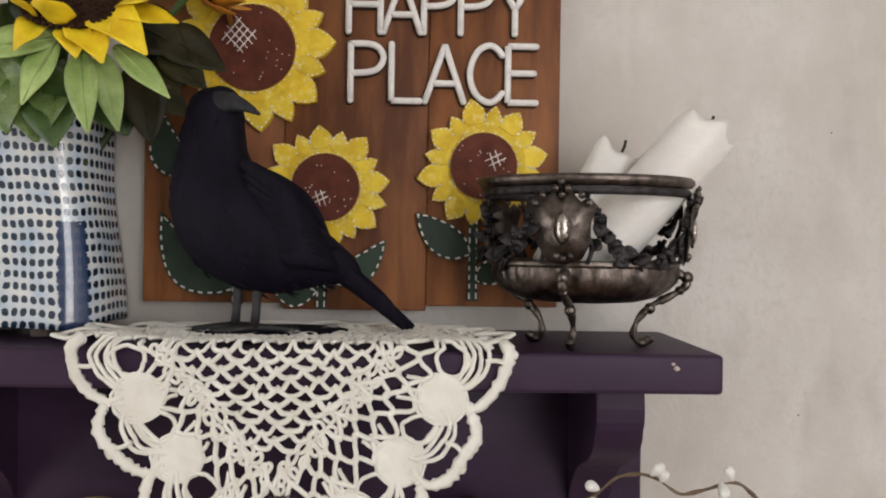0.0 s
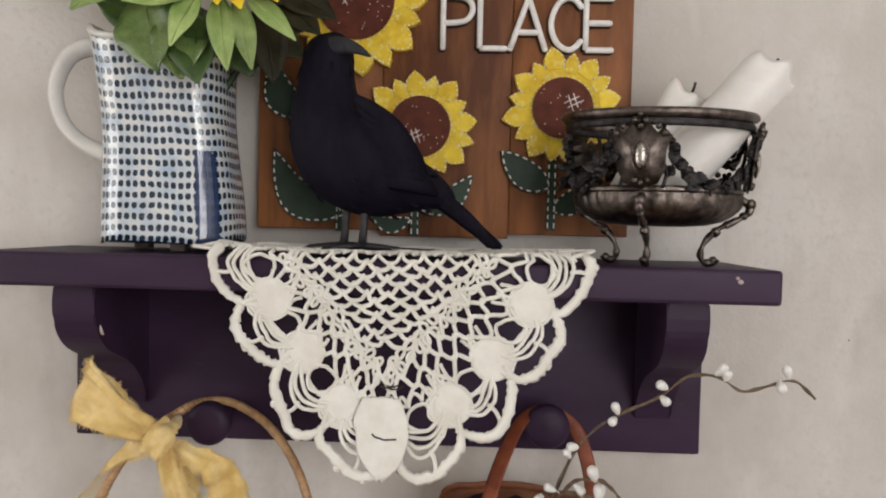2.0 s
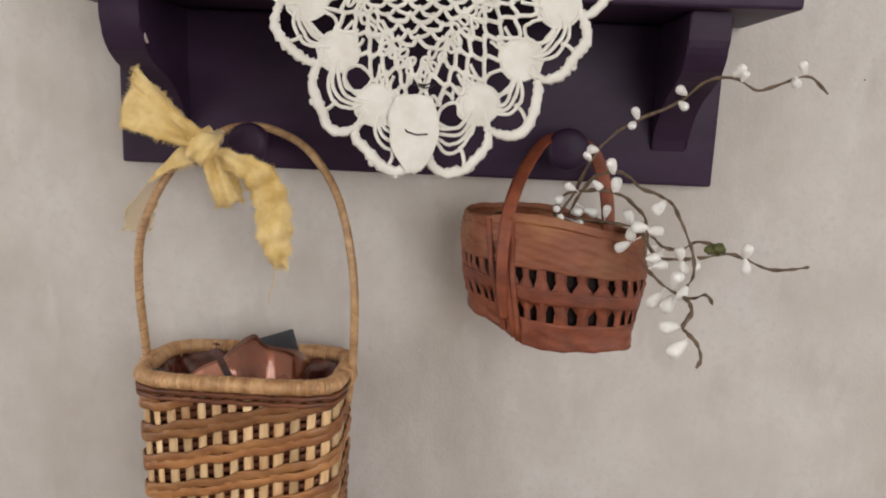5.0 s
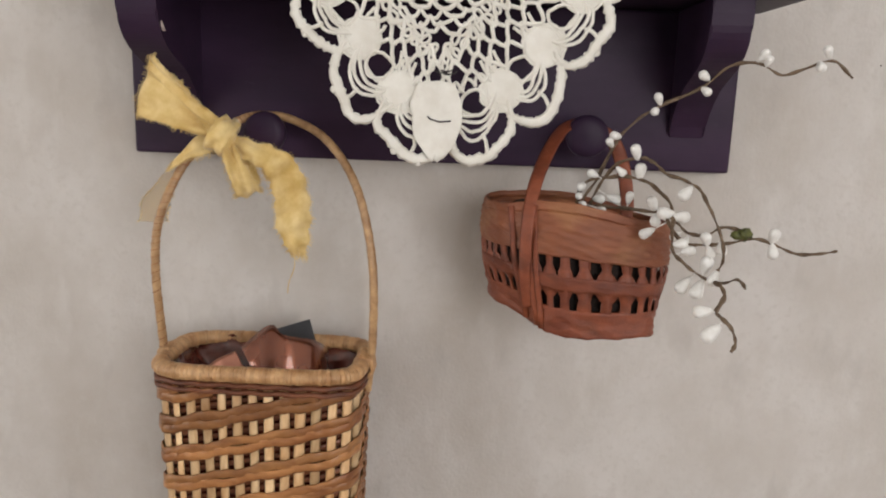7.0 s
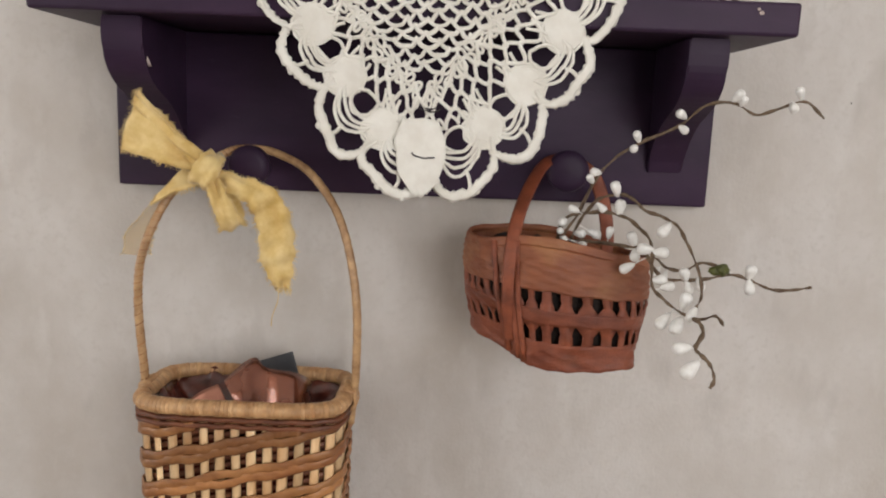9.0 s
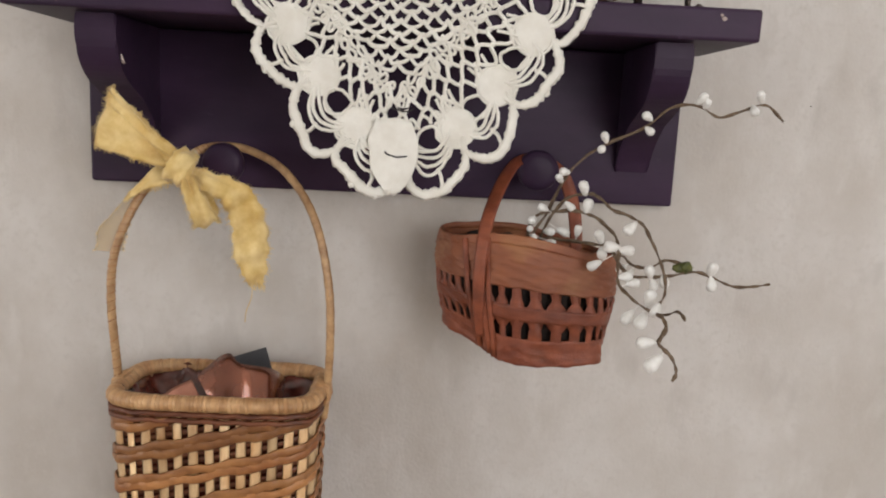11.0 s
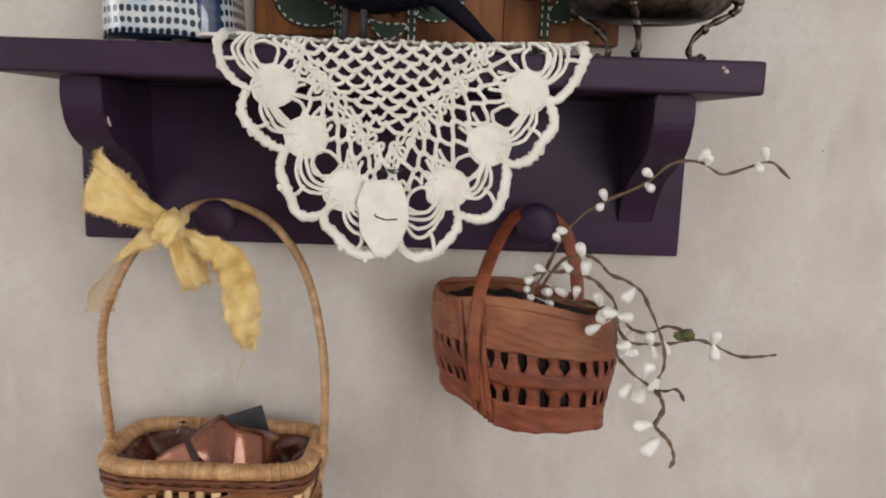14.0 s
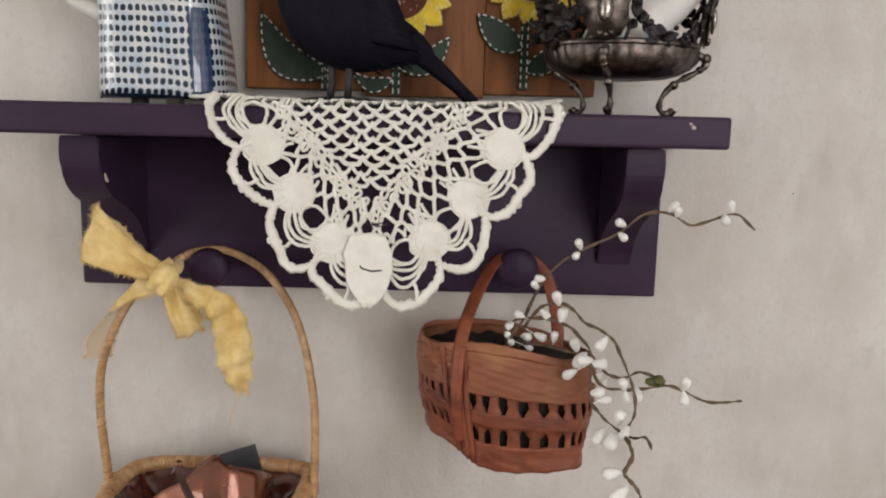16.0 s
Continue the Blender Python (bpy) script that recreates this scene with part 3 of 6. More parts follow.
# ---- the doily ----
def doily():
    rng = random.Random(11)
    ox, top = 0.012, 1.5035
    d = thing("crochet_doily", (ox, -0.1425, top), "cream crocheted cotton doily draped over the front of the shelf", "doily")

    def fold(u, v, lift=0.0):
        """v below 0 hangs in front of the shelf, above 0 lies on its top."""
        q = Vector((u * 55, v * 55, 2.0))
        u += 0.0022 * noise.noise(q) + 0.0008 * noise.noise(q * 4.1)
        v2 = v + 0.0020 * noise.noise(q + Vector((9, 0, 0))) + 0.0008 * noise.noise(q * 4.3 + Vector((0, 7, 0)))
        v = min(v2, 0.0) if v <= 0 else max(v2, 0.0005)
        w = 0.0014 * math.sin(u * 60 + v * 25)
        if v <= 0:
            return Vector((u, -0.001 - lift + w * min(1, -v / 0.05) - 0.004 * max(0, -v - 0.10) / 0.06, v))
        return Vector((u * 0.975, v * 0.80 + 0.002, 0.0008 + lift + 0.6 * abs(w) + 0.0045 * max(0, abs(u) - 0.07) / 0.08 * abs(math.sin(u * 45 + v * 30))))

    def thread(bm, pts, r, n=5, smooth=4):
        q = smooth_line([(x, y, 0) for x, y in pts], smooth) if len(pts) > 2 else [Vector((*p, 0)) for p in pts]
        jit = rng.uniform(0, 0.0012)
        tube(bm, [fold(p.x, p.y, jit) for p in q], r, n, flat=0.8)

    # seven medallions hang in a ring that sags towards its lowest motif; ring(k, q) walks along it, q times as far out
    ring_points = [(-0.103, 0.008), (-0.090, -0.0350), (-0.064, -0.0735), (-0.033, -0.114), (0.006, -0.128), (0.048, -0.110), (0.0795, -0.0745), (0.1065, -0.0330), (0.120, 0.010)]
    ring_line = smooth_line([(x, z, 0) for x, z in ring_points], 20)

    def ring(k, q):
        f = min(max((k + 4) * 20, 0.0), len(ring_line) - 1.001)
        p = ring_line[int(f)].lerp(ring_line[int(f) + 1], f - int(f))
        slip = max(0.0, q - 1) * min(1.0, max(0.0, -p.x / 0.04)) * min(1.0, -p.y / 0.03 if p.y < 0 else 0.0)
        pull = max(0.0, q - 1) * min(1.0, max(0.0, p.x / 0.04)) * min(1.0, max(-0.6, (p.y + 0.10) / 0.06))
        return (p.x * q - (0.014 + 0.6 * max(0.0, -p.y - 0.05)) * slip - 0.008 * pull, p.y * q + 0.020 * slip)

    mids = (-3, -2, -1, 1, 2, 3)
    # solid medallions, worked in rounds
    for i, k in enumerate(mids):
        bm = bmesh.new()
        cx, cy = ring(k, 1.0)
        for turn in range(1, 9):
            rr = 0.0168 * turn / 8
            m = max(10, 6 * turn)
            tube(bm, [fold(cx + (rr + 0.0005 * math.sin(j * 5)) * math.cos(6.2832 * j / m), cy + 0.96 * rr * math.sin(6.2832 * j / m), 0.0006) for j in range(m)], 0.00125, 5, closed=True, flat=0.7)
        blob(bm, tuple(fold(cx, cy, 0.0004)), (0.0165, 0.0020, 0.0160), (0, 0, 0), 3, 0.12, i)
        part("medallion", bm, COTTON, d)
    # scalloped border with its fans of thread
    edge, fans = bmesh.new(), bmesh.new()
    for i in range(8):
        k = i - 3.5
        last = abs(k) > 3
        pts = [ring(k - 0.5 + t, q * rng.uniform(0.985, 1.015)) for t, q in ((0.0, 1.17), (0.08, 1.235), (0.26, 1.30), (0.5, 1.325), (0.74, 1.30), (0.92, 1.235), (1.0, 1.17))]
        q = smooth_line([(x, y, 0) for x, y in pts], 5)
        wide = [0.0027 + 0.0007 * math.sin(j * 2.4) + 0.0014 * math.sin(math.pi * j / (len(q) - 1)) + rng.uniform(-0.0004, 0.0008) for j in range(len(q))]
        if last:
            keep = [j for j, p in enumerate(q) if p.y < 0.004]
            q, wide = [q[j] for j in keep], [wide[j] for j in keep]
        tube(edge, [fold(p.x, p.y, 0.0008) for p in q], wide, 6, flat=0.45)
        for t, o in ((0.40, 1.338), (0.62, 1.334)):
            p = ring(k - 0.5 + t + rng.uniform(-0.05, 0.05), o)
            if p[1] < 0:
                blob(edge, tuple(fold(*p)), (0.0034, 0.0016, 0.0034), (0, 0, 0), 2, 0.3)
        # long bowed threads between two medallions, outside the open hole
        for j, out in enumerate((1.06, 1.105, 1.15, 1.195)):
            e = rng.uniform(-0.012, 0.012)
            thread(fans, [ring(k - 0.42 + 0.02 * j, 0.97 + 0.025 * j), ring(k - 0.32 + 0.01 * j, 1.02 + 0.035 * j), ring(k - 0.12, out + e), ring(k + 0.12, out - e), ring(k + 0.32 - 0.01 * j, 1.02 + 0.035 * j), ring(k + 0.42 - 0.02 * j, 0.97 + 0.025 * j)], 0.00165)
        for sgn in (-1, 1):
            thread(fans, [ring(k + sgn * 0.44, 1.08), ring(k + sgn * 0.47, 1.13), ring(k + sgn * 0.50, 1.19)], 0.0022)
        thread(fans, [ring(k + 0.03, 1.18), ring(k + 0.06, 1.25), ring(k + 0.02, 1.32)], 0.0017)
        # the rounded hole between two medallions
        hx, hy = ring(k, 0.985)
        thread(fans, [(hx + (0.0112 + 0.001 * math.sin(j * 2 + i)) * math.cos(j * 0.698), hy + 0.0098 * math.sin(j * 0.698)) for j in range(10)], 0.0016)
    part("scalloped_border", edge, COTTON, d)
    tagged(part("fan_threads", fans, COTTON, d), kind="stuff")
    # inner net: rows of long shallow arches, each hung from the middles of the arches above, narrowing to a point
    rows, pitch, drop = 12, 0.0178, 0.0057
    for i in range(rows):
        v = 0.0015 - i * drop
        half = 0.066 * (1 - (i / (rows + 0.5)) ** 1.15) + 0.006
        net = bmesh.new()
        for k in range(-5, 6):
            u0 = (k + (0.5 if i % 2 else 0.0)) * pitch - pitch / 2 + 0.001 * math.sin(i * 1.7)
            u1 = u0 + pitch
            if (u0 + u1) / 2 < -half or (u0 + u1) / 2 > half:
                continue
            u0, u1 = max(u0, -half - 0.003), min(u1, half + 0.003)
            e, w, m = rng.uniform(-0.0011, 0.0011), u1 - u0, (u0 + u1) / 2 + rng.uniform(-0.0012, 0.0012)
            v0, v1 = v + rng.uniform(-0.0008, 0.0008), v + rng.uniform(-0.0008, 0.0008)
            thread(net, [(u0 - 0.0006, v0 + 0.0012), (u0 + 0.16 * w, v0 - 0.0038 + e), (m - 0.13 * w, v - 0.0062 + e), (m + 0.13 * w, v - 0.0062 + e), (u1 - 0.16 * w, v1 - 0.0038 - e), (u1 + 0.0006, v1 + 0.0012)], 0.00160 + 0.0006 * rng.random(), 5, 3)
        tagged(part("netting", net, COTTON, d), kind="stuff")
    # columns of shell stitches along both sides of the net, meeting below it
    beads = bmesh.new()
    for sgn in (-1, 1):
        for i in range(13):
            f = i / 12
            x, y = sgn * (0.066 * (1 - f ** 1.1) + 0.0055) - 0.001, -0.001 - f * 0.078
            for o, w in ((0.0, 0.0032), (sgn * 0.0075, 0.0028)):
                tilt = rng.uniform(-0.5, 0.5)
                thread(beads, [(x + o + w * math.cos(j * 0.785 + tilt), y - 0.3 * abs(o) + w * 1.15 * math.sin(j * 0.785)) for j in range(9)], 0.0015, 5, 2)
    for i in range(3):
        for o in (-0.0065, 0.0065):
            y = -0.080 - 0.0062 * i
            thread(beads, [(o * (1 - 0.12 * i) - 0.002 + 0.0022 * math.cos(j * 0.785), y + 0.0042 * math.sin(j * 0.785)) for j in range(9)], 0.0012, 5, 2)
    tagged(part("bead_stitches", beads, COTTON, d), kind="stuff")
    # large open chain loops between the net and the medallions
    for q0, q1, off, r in ((0.89, 0.80, 0.0, 0.0018), (0.80, 0.71, 0.25, 0.0018), (0.72, 0.63, 0.0, 0.0018), (0.64, 0.55, 0.25, 0.0018), (0.56, 0.47, 0.0, 0.0017), (0.48, 0.39, 0.25, 0.0016)):
        for j in range(-7, 8):
            k = 0.5 * j + off
            k0, k1 = k - 0.25, k + 0.25
            x, y = ring(k, (q0 + q1) / 2)
            edge_x = 0.066 * (1 - (max(0.0, -y) / 0.078) ** 1.1) + 0.010 if y > -0.078 else 0.0
            if abs(x) < edge_x or y > 0.002:
                continue
            e = rng.uniform(-0.02, 0.02)
            loop = bmesh.new()
            thread(loop, [ring(k0, q0), ring(k0 + 0.06, (q0 + q1) / 2 + 0.03), ring(k - 0.05, q1 + e), ring(k + 0.05, q1 - e), ring(k1 - 0.06, (q0 + q1) / 2 + 0.03), ring(k1, q0)], r, 5, 3)
            part("chain_loop", loop, COTTON, d)
    # smaller loops that close the ground above the lowest motif
    for j in range(-5, 6):
        k = 0.22 * j
        loop = bmesh.new()
        thread(loop, [ring(k - 0.12, 0.90), ring(k - 0.06, 0.85), ring(k, 0.83 + rng.uniform(-0.01, 0.01)), ring(k + 0.06, 0.85), ring(k + 0.12, 0.90)], 0.0015, 5, 3)
        part("chain_loop", loop, COTTON, d)
    for k in mids:
        for o in (-0.17, 0.0, 0.17):
            loop = bmesh.new()
            thread(loop, [ring(k + o * 1.2, 0.76), ring(k + o * 1.05 + rng.uniform(-0.03, 0.03), 0.83), ring(k + o * 0.9, 0.91)], 0.0015, 5, 3)
            part("chain_link", loop, COTTON, d)
    # the folded lowest motif with its dark thread
    bm = bmesh.new()
    n = 20
    grid = []
    for j in range(13):
        s = j / 12
        y = -0.104 - 0.061 * s
        half = 0.0200 * (min(1, 0.72 + s * 1.1) if s < 0.42 else 1.0 - max(0, (s - 0.52) / 0.48) ** 1.6 * 0.93)
        grid.append([bm.verts.new(fold(-0.002 + half * (2 * k / n - 1), y - 0.002 * abs(2 * k / n - 1), 0.004 + 0.0018 * math.cos((2 * k / n - 1) * 1.5) + 0.0004 * noise.noise(Vector((k * 0.6, j * 0.7, 0))))) for k in range(n + 1)])
    for j in range(12):
        for k in range(n):
            bm.faces.new((grid[j][k], grid[j][k + 1], grid[j + 1][k + 1], grid[j + 1][k]))
    bm.normal_update()
    bmesh.ops.solidify(bm, geom=bm.faces[:], thickness=0.0016)
    tip = part("folded_motif", bm, COTTON, d)
    bm = bmesh.new()
    thread(bm, [(-0.009, -0.1325), (-0.005, -0.1350), (0.002, -0.1358), (0.009, -0.1348)], 0.0007)
    for v in bm.verts:
        v.co.y -= 0.0078
    part("thread_mark", bm, INK, tip)
    bm = bmesh.new()
    for x0, z0, x1 in ((0.000, -0.0965, 0.011), (0.002, -0.0985, 0.014), (-0.004, -0.0975, 0.006)):
        thread(bm, [(x0, z0), ((x0 + x1) / 2, z0 - 0.0006), (x1, z0 + 0.0012)], 0.0006)
    for v in bm.verts:
        v.co.y -= 0.003
    part("thread_mark", bm, INK, d)
    # the half that lies on the shelf
    bm = bmesh.new()
    for i in range(11):
        v = 0.003 + i * 0.0115
        half = 0.140 * math.sqrt(max(0.02, 1 - (v / 0.150) ** 2))
        n = int(half / 0.0085)
        for k in range(-n, n):
            u = (k + (0.5 if i % 2 else 0)) * half / n
            thread(bm, [(u, v), (u + half / n * 0.5, v + 0.0095), (u + half / n, v)], 0.0014, 5, 3)
    tagged(part("top_net", bm, COTTON, d), kind="stuff")
    bm = bmesh.new()
    for k in range(12):
        a0, a1 = math.pi * k / 12, math.pi * (k + 1) / 12
        pts = [(r * math.cos(a0 + (a1 - a0) * s), r * math.sin(a0 + (a1 - a0) * s)) for s, r in ((0, 0.138), (0.15, 0.148), (0.5, 0.158), (0.85, 0.148), (1, 0.138))]
        q = smooth_line([(x, y, 0) for x, y in pts], 4)
        tube(bm, [fold(p.x, p.y * 0.98, 0.0012) for p in q], 0.0036, 6, flat=0.45, up=(0, 0, 1))
    part("top_border", bm, COTTON, d)
    for k in range(7):
        a = math.pi * (k + 0.5) / 7
        p = fold(0.118 * math.cos(a), 0.118 * math.sin(a), 0.0006)
        bm = bmesh.new()
        blob(bm, tuple(p), (0.0165, 0.0135, 0.0013), (0, 0, 0), 2)
        part("medallion", bm, COTTON, d)
    return d


doily()


# ---- the crow ornament: one plain mesh ----
def crow():
    bm = bmesh.new()
    spine = [((-0.0440, 0.180), 0.003), ((-0.0440, 0.1765), 0.0115), ((-0.0450, 0.170), 0.0175), ((-0.0470, 0.160), 0.0208), ((-0.0485, 0.147), 0.0222), ((-0.0490, 0.132), 0.0250), ((-0.0475, 0.115), 0.0312), ((-0.0420, 0.098), 0.0385),
             ((-0.0310, 0.083), 0.0430), ((-0.0140, 0.070), 0.0405), ((0.0040, 0.0615), 0.0335), ((0.0220, 0.0565), 0.0245), ((0.0380, 0.0520), 0.0165), ((0.0500, 0.0465), 0.0105), ((0.0560, 0.042), 0.006)]
    path = smooth_line([(x, 0, z) for (x, z), r in spine], 4)
    rad = smooth_line([(r, 0, 0) for _, r in spine], 4)
    n = 30
    rings = []
    for i, p in enumerate(path):
        d = (path[min(i + 1, len(path) - 1)] - path[max(i - 1, 0)]).normalized()
        w = Vector((0, 1, 0)).cross(d)
        ring = []
        for k in range(n):
            a = 2 * math.pi * k / n
            e = 1 + 0.035 * noise.noise(Vector((math.cos(a) * 2.2, math.sin(a) * 2.2, i * 0.35))) + 0.02 * noise.noise(Vector((k * 0.9, 0, i * 0.5)))
            ring.append(bm.verts.new(p + rad[i].x * e * (math.cos(a) * w + 0.88 * math.sin(a) * Vector((0, 1, 0)))))
        rings.append(ring)
    for A, B in zip(rings, rings[1:]):
        for k in range(n):
            bm.faces.new((A[k], A[(k + 1) % n], B[(k + 1) % n], B[k]))
    bm.faces.new(rings[0])
    bm.faces.new(rings[-1])
    rng = random.Random(5)
    # tail feathers, wing feathers and loose barbs
    for k in range(6):
        o = (k - 2.5) * 0.0024
        line = smooth_line([(0.030, o * 0.5, 0.056), (0.056, o, 0.039), (0.078, o * 1.3, 0.021), (0.0985 - 0.003 * abs(k - 2), o * 1.6, 0.0065)], 5)
        tube(bm, line, [0.0085 - 0.0065 * (i / (len(line) - 1)) ** 2.2 for i in range(len(line))], 6, flat=0.32, up=(0.3, 1, 0.2))
    for side in (-1, 1):
        for k in range(9):
            s = k / 8
            a = Vector((-0.020 + 0.014 * s, side * (0.024 + 0.008 * (1 - s)), 0.122 - 0.016 * k * 0.5))
            b = Vector((0.034 + 0.012 * s, side * (0.017 - 0.004 * s), 0.070 - 0.022 * s))
            mid = a.lerp(b, 0.5) + Vector((0.004, side * 0.010, 0.003))
            line = smooth_line([a, mid, b], 6)
            tube(bm, line, [0.0068 * math.sin(math.pi * (0.12 + 0.86 * i / (len(line) - 1))) + 0.0004 for i in range(len(line))], 6, flat=0.3, up=(0, 1, 0.2))
    for k in range(70):
        i = rng.randrange(14, len(path) - 6)
        a = rng.uniform(0, 6.283)
        v = rings[i][int(a / 6.2832 * n) % n].co
        d = (path[i + 1] - path[i]).normalized()
        out = (v - path[i]).normalized()
        tube(bm, [v - out * 0.001, v + d * 0.004 + out * 0.0008, v + d * 0.009 + out * rng.uniform(0.0006, 0.0022)], [0.0012, 0.0010, 0.0002], 4)
    tube(bm, [(0.004, -0.02, 0.108), (0.016, -0.022, 0.098), (0.024, -0.022, 0.093)], [0.003, 0.002, 0.0003], 5)
    # legs, toes and the dark base
    legs = len(bm.faces)
    for x, y in ((-0.0320, 0.006), (-0.0150, -0.006)):
        tube(bm, [(x, y, 0.055), (x + 0.001, y, 0.035), (x, y, 0.018), (x - 0.001, y, 0.006)], [0.0055, 0.0036, 0.0032, 0.0036], 8)
        for ang in (150, 185, 215, 20):
            q = radians(ang)
            tube(bm, [(x, y, 0.006), (x + 0.014 * math.cos(q), y + 0.010 * math.sin(q), 0.0048), (x + 0.030 * math.cos(q), y + 0.020 * math.sin(q), 0.0032), (x + 0.036 * math.cos(q), y + 0.024 * math.sin(q), 0.0018)], [0.0030, 0.0027, 0.0022, 0.0006], 6)
    leg_end = len(bm.faces)
    lathe(bm, [(0.0001, 0.0012), (0.050, 0.0012), (0.0515, 0.0022), (0.050, 0.0034), (0.0001, 0.0036)], 40, (-0.012, 0.010, 0), lambda a, r, z: r * (1 + 0.25 * abs(math.cos(a)) - 0.45 * abs(math.sin(a))))
    first = len(bm.faces)
    line = smooth_line([(-0.046, -0.010, 0.1655), (-0.033, -0.016, 0.1655), (-0.020, -0.022, 0.1615), (-0.0095, -0.025, 0.1555)], 5)
    tube(bm, line, [0.0095 - 0.0089 * (i / 15) ** 1.15 for i in range(16)], 12, flat=0.6, up=(0, 1, 0))
    bm.faces.ensure_lookup_table()
    for f in bm.faces[first:]:
        f.material_index = 1
    for f in bm.faces[legs:leg_end]:
        f.material_index = 2
    ob = part("crow_ornament", bm, [FEATHER, BEAK, SHANK])
    ob.matrix_world = pose(0, -0.083, 1.5035)
    return tagged(ob, "black feathered artificial crow standing on the doily", "ornament")


crow()


# ---- pitcher and its flowers ----
def pitcher():
    cx, cy = -0.1825, -0.064
    p = thing("ceramic_pitcher", (cx, cy, 1.5005), "white glazed slab pitcher with indigo dots and a blue stroke", "pitcher")

    def at(a, s):
        """a: way round from the left back corner, s: height share."""
        e = 0.55
        c, q = math.cos(a), math.sin(a)
        hx = 0.0538 + 0.0015 * math.cos(s * 5.2) + 0.002 * math.sin(3 * a)
        hy = 0.0405 + 0.003 * math.cos(s * 6)
        x = hx * math.copysign(abs(c) ** e, c)
        y = hy * math.copysign(abs(q) ** e, q)
        lip = 0.014 * max(0, -c) ** 3
        base = 0.0065 - 0.0065 * max(0, -c) ** 1.2 * max(0, -q) ** 0.7 + 0.0022 * (1 + math.cos(3 * a)) * (1 - s)
        z = base * (1 - s) + s * (0.172 + lip)
        x += -0.006 * s - 0.007 * s ** 3 * max(0, -c) + 0.002 * math.sin(s * 4.5 + 1) * (1 if c > 0 else 0.2)
        return Vector((x, y, z))

    n, m = 96, 30
    for name, inset, mt in (("body", 0.0, GLAZE), ("inside", 0.005, CREAM)):
        bm = bmesh.new()
        uvl = bm.loops.layers.uv.new("UVMap")
        grid = []
        for j in range(m + 1):
            row = []
            for k in range(n):
                q = at(-math.pi + 2 * math.pi * k / n, j / m if not inset else 0.08 + 0.92 * j / m)
                q.x *= 1 - inset / 0.055
                q.y *= 1 - inset / 0.04
                row.append(bm.verts.new(q))
            grid.append(row)
        run = [0.0]
        for k in range(n):
            run.append(run[-1] + (grid[m // 2][(k + 1) % n].co - grid[m // 2][k].co).length)
        for j in range(m):
            for k in range(n):
                f = bm.faces.new((grid[j][k], grid[j][(k + 1) % n], grid[j + 1][(k + 1) % n], grid[j + 1][k]))
                for lp, (kk, jj) in zip(f.loops, ((k, j), (k + 1, j), (k + 1, j + 1), (k, j + 1))):
                    lp[uvl].uv = (run[kk] - 0.046, 0.176 * jj / m)
        bm.faces.new(grid[0])
        part(name, bm, mt, p)
    bm = bmesh.new()
    tube(bm, [at(-math.pi + 2 * math.pi * k / 60, 1.0) * 0.98 + Vector((0, 0, 0.0034)) for k in range(60)], 0.0032, 8, closed=True)
    part("rim", bm, CREAM, p)
    bm = bmesh.new()
    line = smooth_line([(-0.050, 0.0, 0.163), (-0.068, -0.002, 0.172), (-0.090, -0.004, 0.163), (-0.1015, -0.004, 0.137), (-0.097, -0.003, 0.110), (-0.082, -0.001, 0.092), (-0.062, 0, 0.082), (-0.050, 0, 0.080)], 6)
    tube(bm, line, [0.0072 + 0.0015 * math.cos(6.28 * i / len(line)) for i in range(len(line))], 12, flat=1.3, up=(0, 1, 0))
    part("handle", bm, CREAM, p, "plain off-white looped handle")
    for fx, fy in ((0.014, -0.022), (-0.034, 0.020), (0.034, 0.020)):
        bm = bmesh.new()
        box(bm, fx - 0.0065, fx + 0.0065, fy - 0.0065, fy + 0.0065, 0.0, 0.0165, 0.002)
        part("foot", bm, FOOTM, p, "unglazed dark clay foot")
    return p


pitcher()


def blade(bm, base, along, face, length, width, curl=0.2, cup=0.12, wave=0.0, shape=0.75, n=9, thick=0.0005, seed=0.0, tip=0.0):
    """A thin cupped petal or leaf: along is its direction, face its upper side; curl bends the tip away from face."""
    base, d = Vector(base), Vector(along).normalized()
    f = Vector(face)
    f = (f - d * f.dot(d)).normalized()
    s = d.cross(f)
    rows = []
    for i in range(n + 1):
        t = i / n
        w = width * (math.sin(math.pi * min(0.985, 0.06 + 0.94 * t ** shape)) ** 0.85) * (1 - tip * t)
        c = base + d * length * (t - 0.12 * curl * t * t) - f * length * curl * t * t
        row = []
        for q in (-1, -0.55, 0, 0.55, 1):
            up = cup * w * (q * q) + wave * math.sin(t * 9 + q * 2 + seed) * w
            row.append(c + s * (w * q) + f * up)
        rows.append(row)
    top = [[bm.verts.new(p) for p in r] for r in rows]
    low = [[bm.verts.new(p - f * thick) for p in r] for r in rows]
    for i in range(n):
        for k in range(4):
            bm.faces.new((top[i][k], top[i][k + 1], top[i + 1][k + 1], top[i + 1][k]))
            bm.faces.new((low[i][k], low[i + 1][k], low[i + 1][k + 1], low[i][k + 1]))
        bm.faces.new((top[i][0], top[i + 1][0], low[i + 1][0], low[i][0]))
        bm.faces.new((top[i][4], low[i][4], low[i + 1][4], top[i + 1][4]))
    for r in (0, n):
        for k in range(4):
            bm.faces.new((top[r][k], low[r][k], low[r][k + 1], top[r][k + 1]))


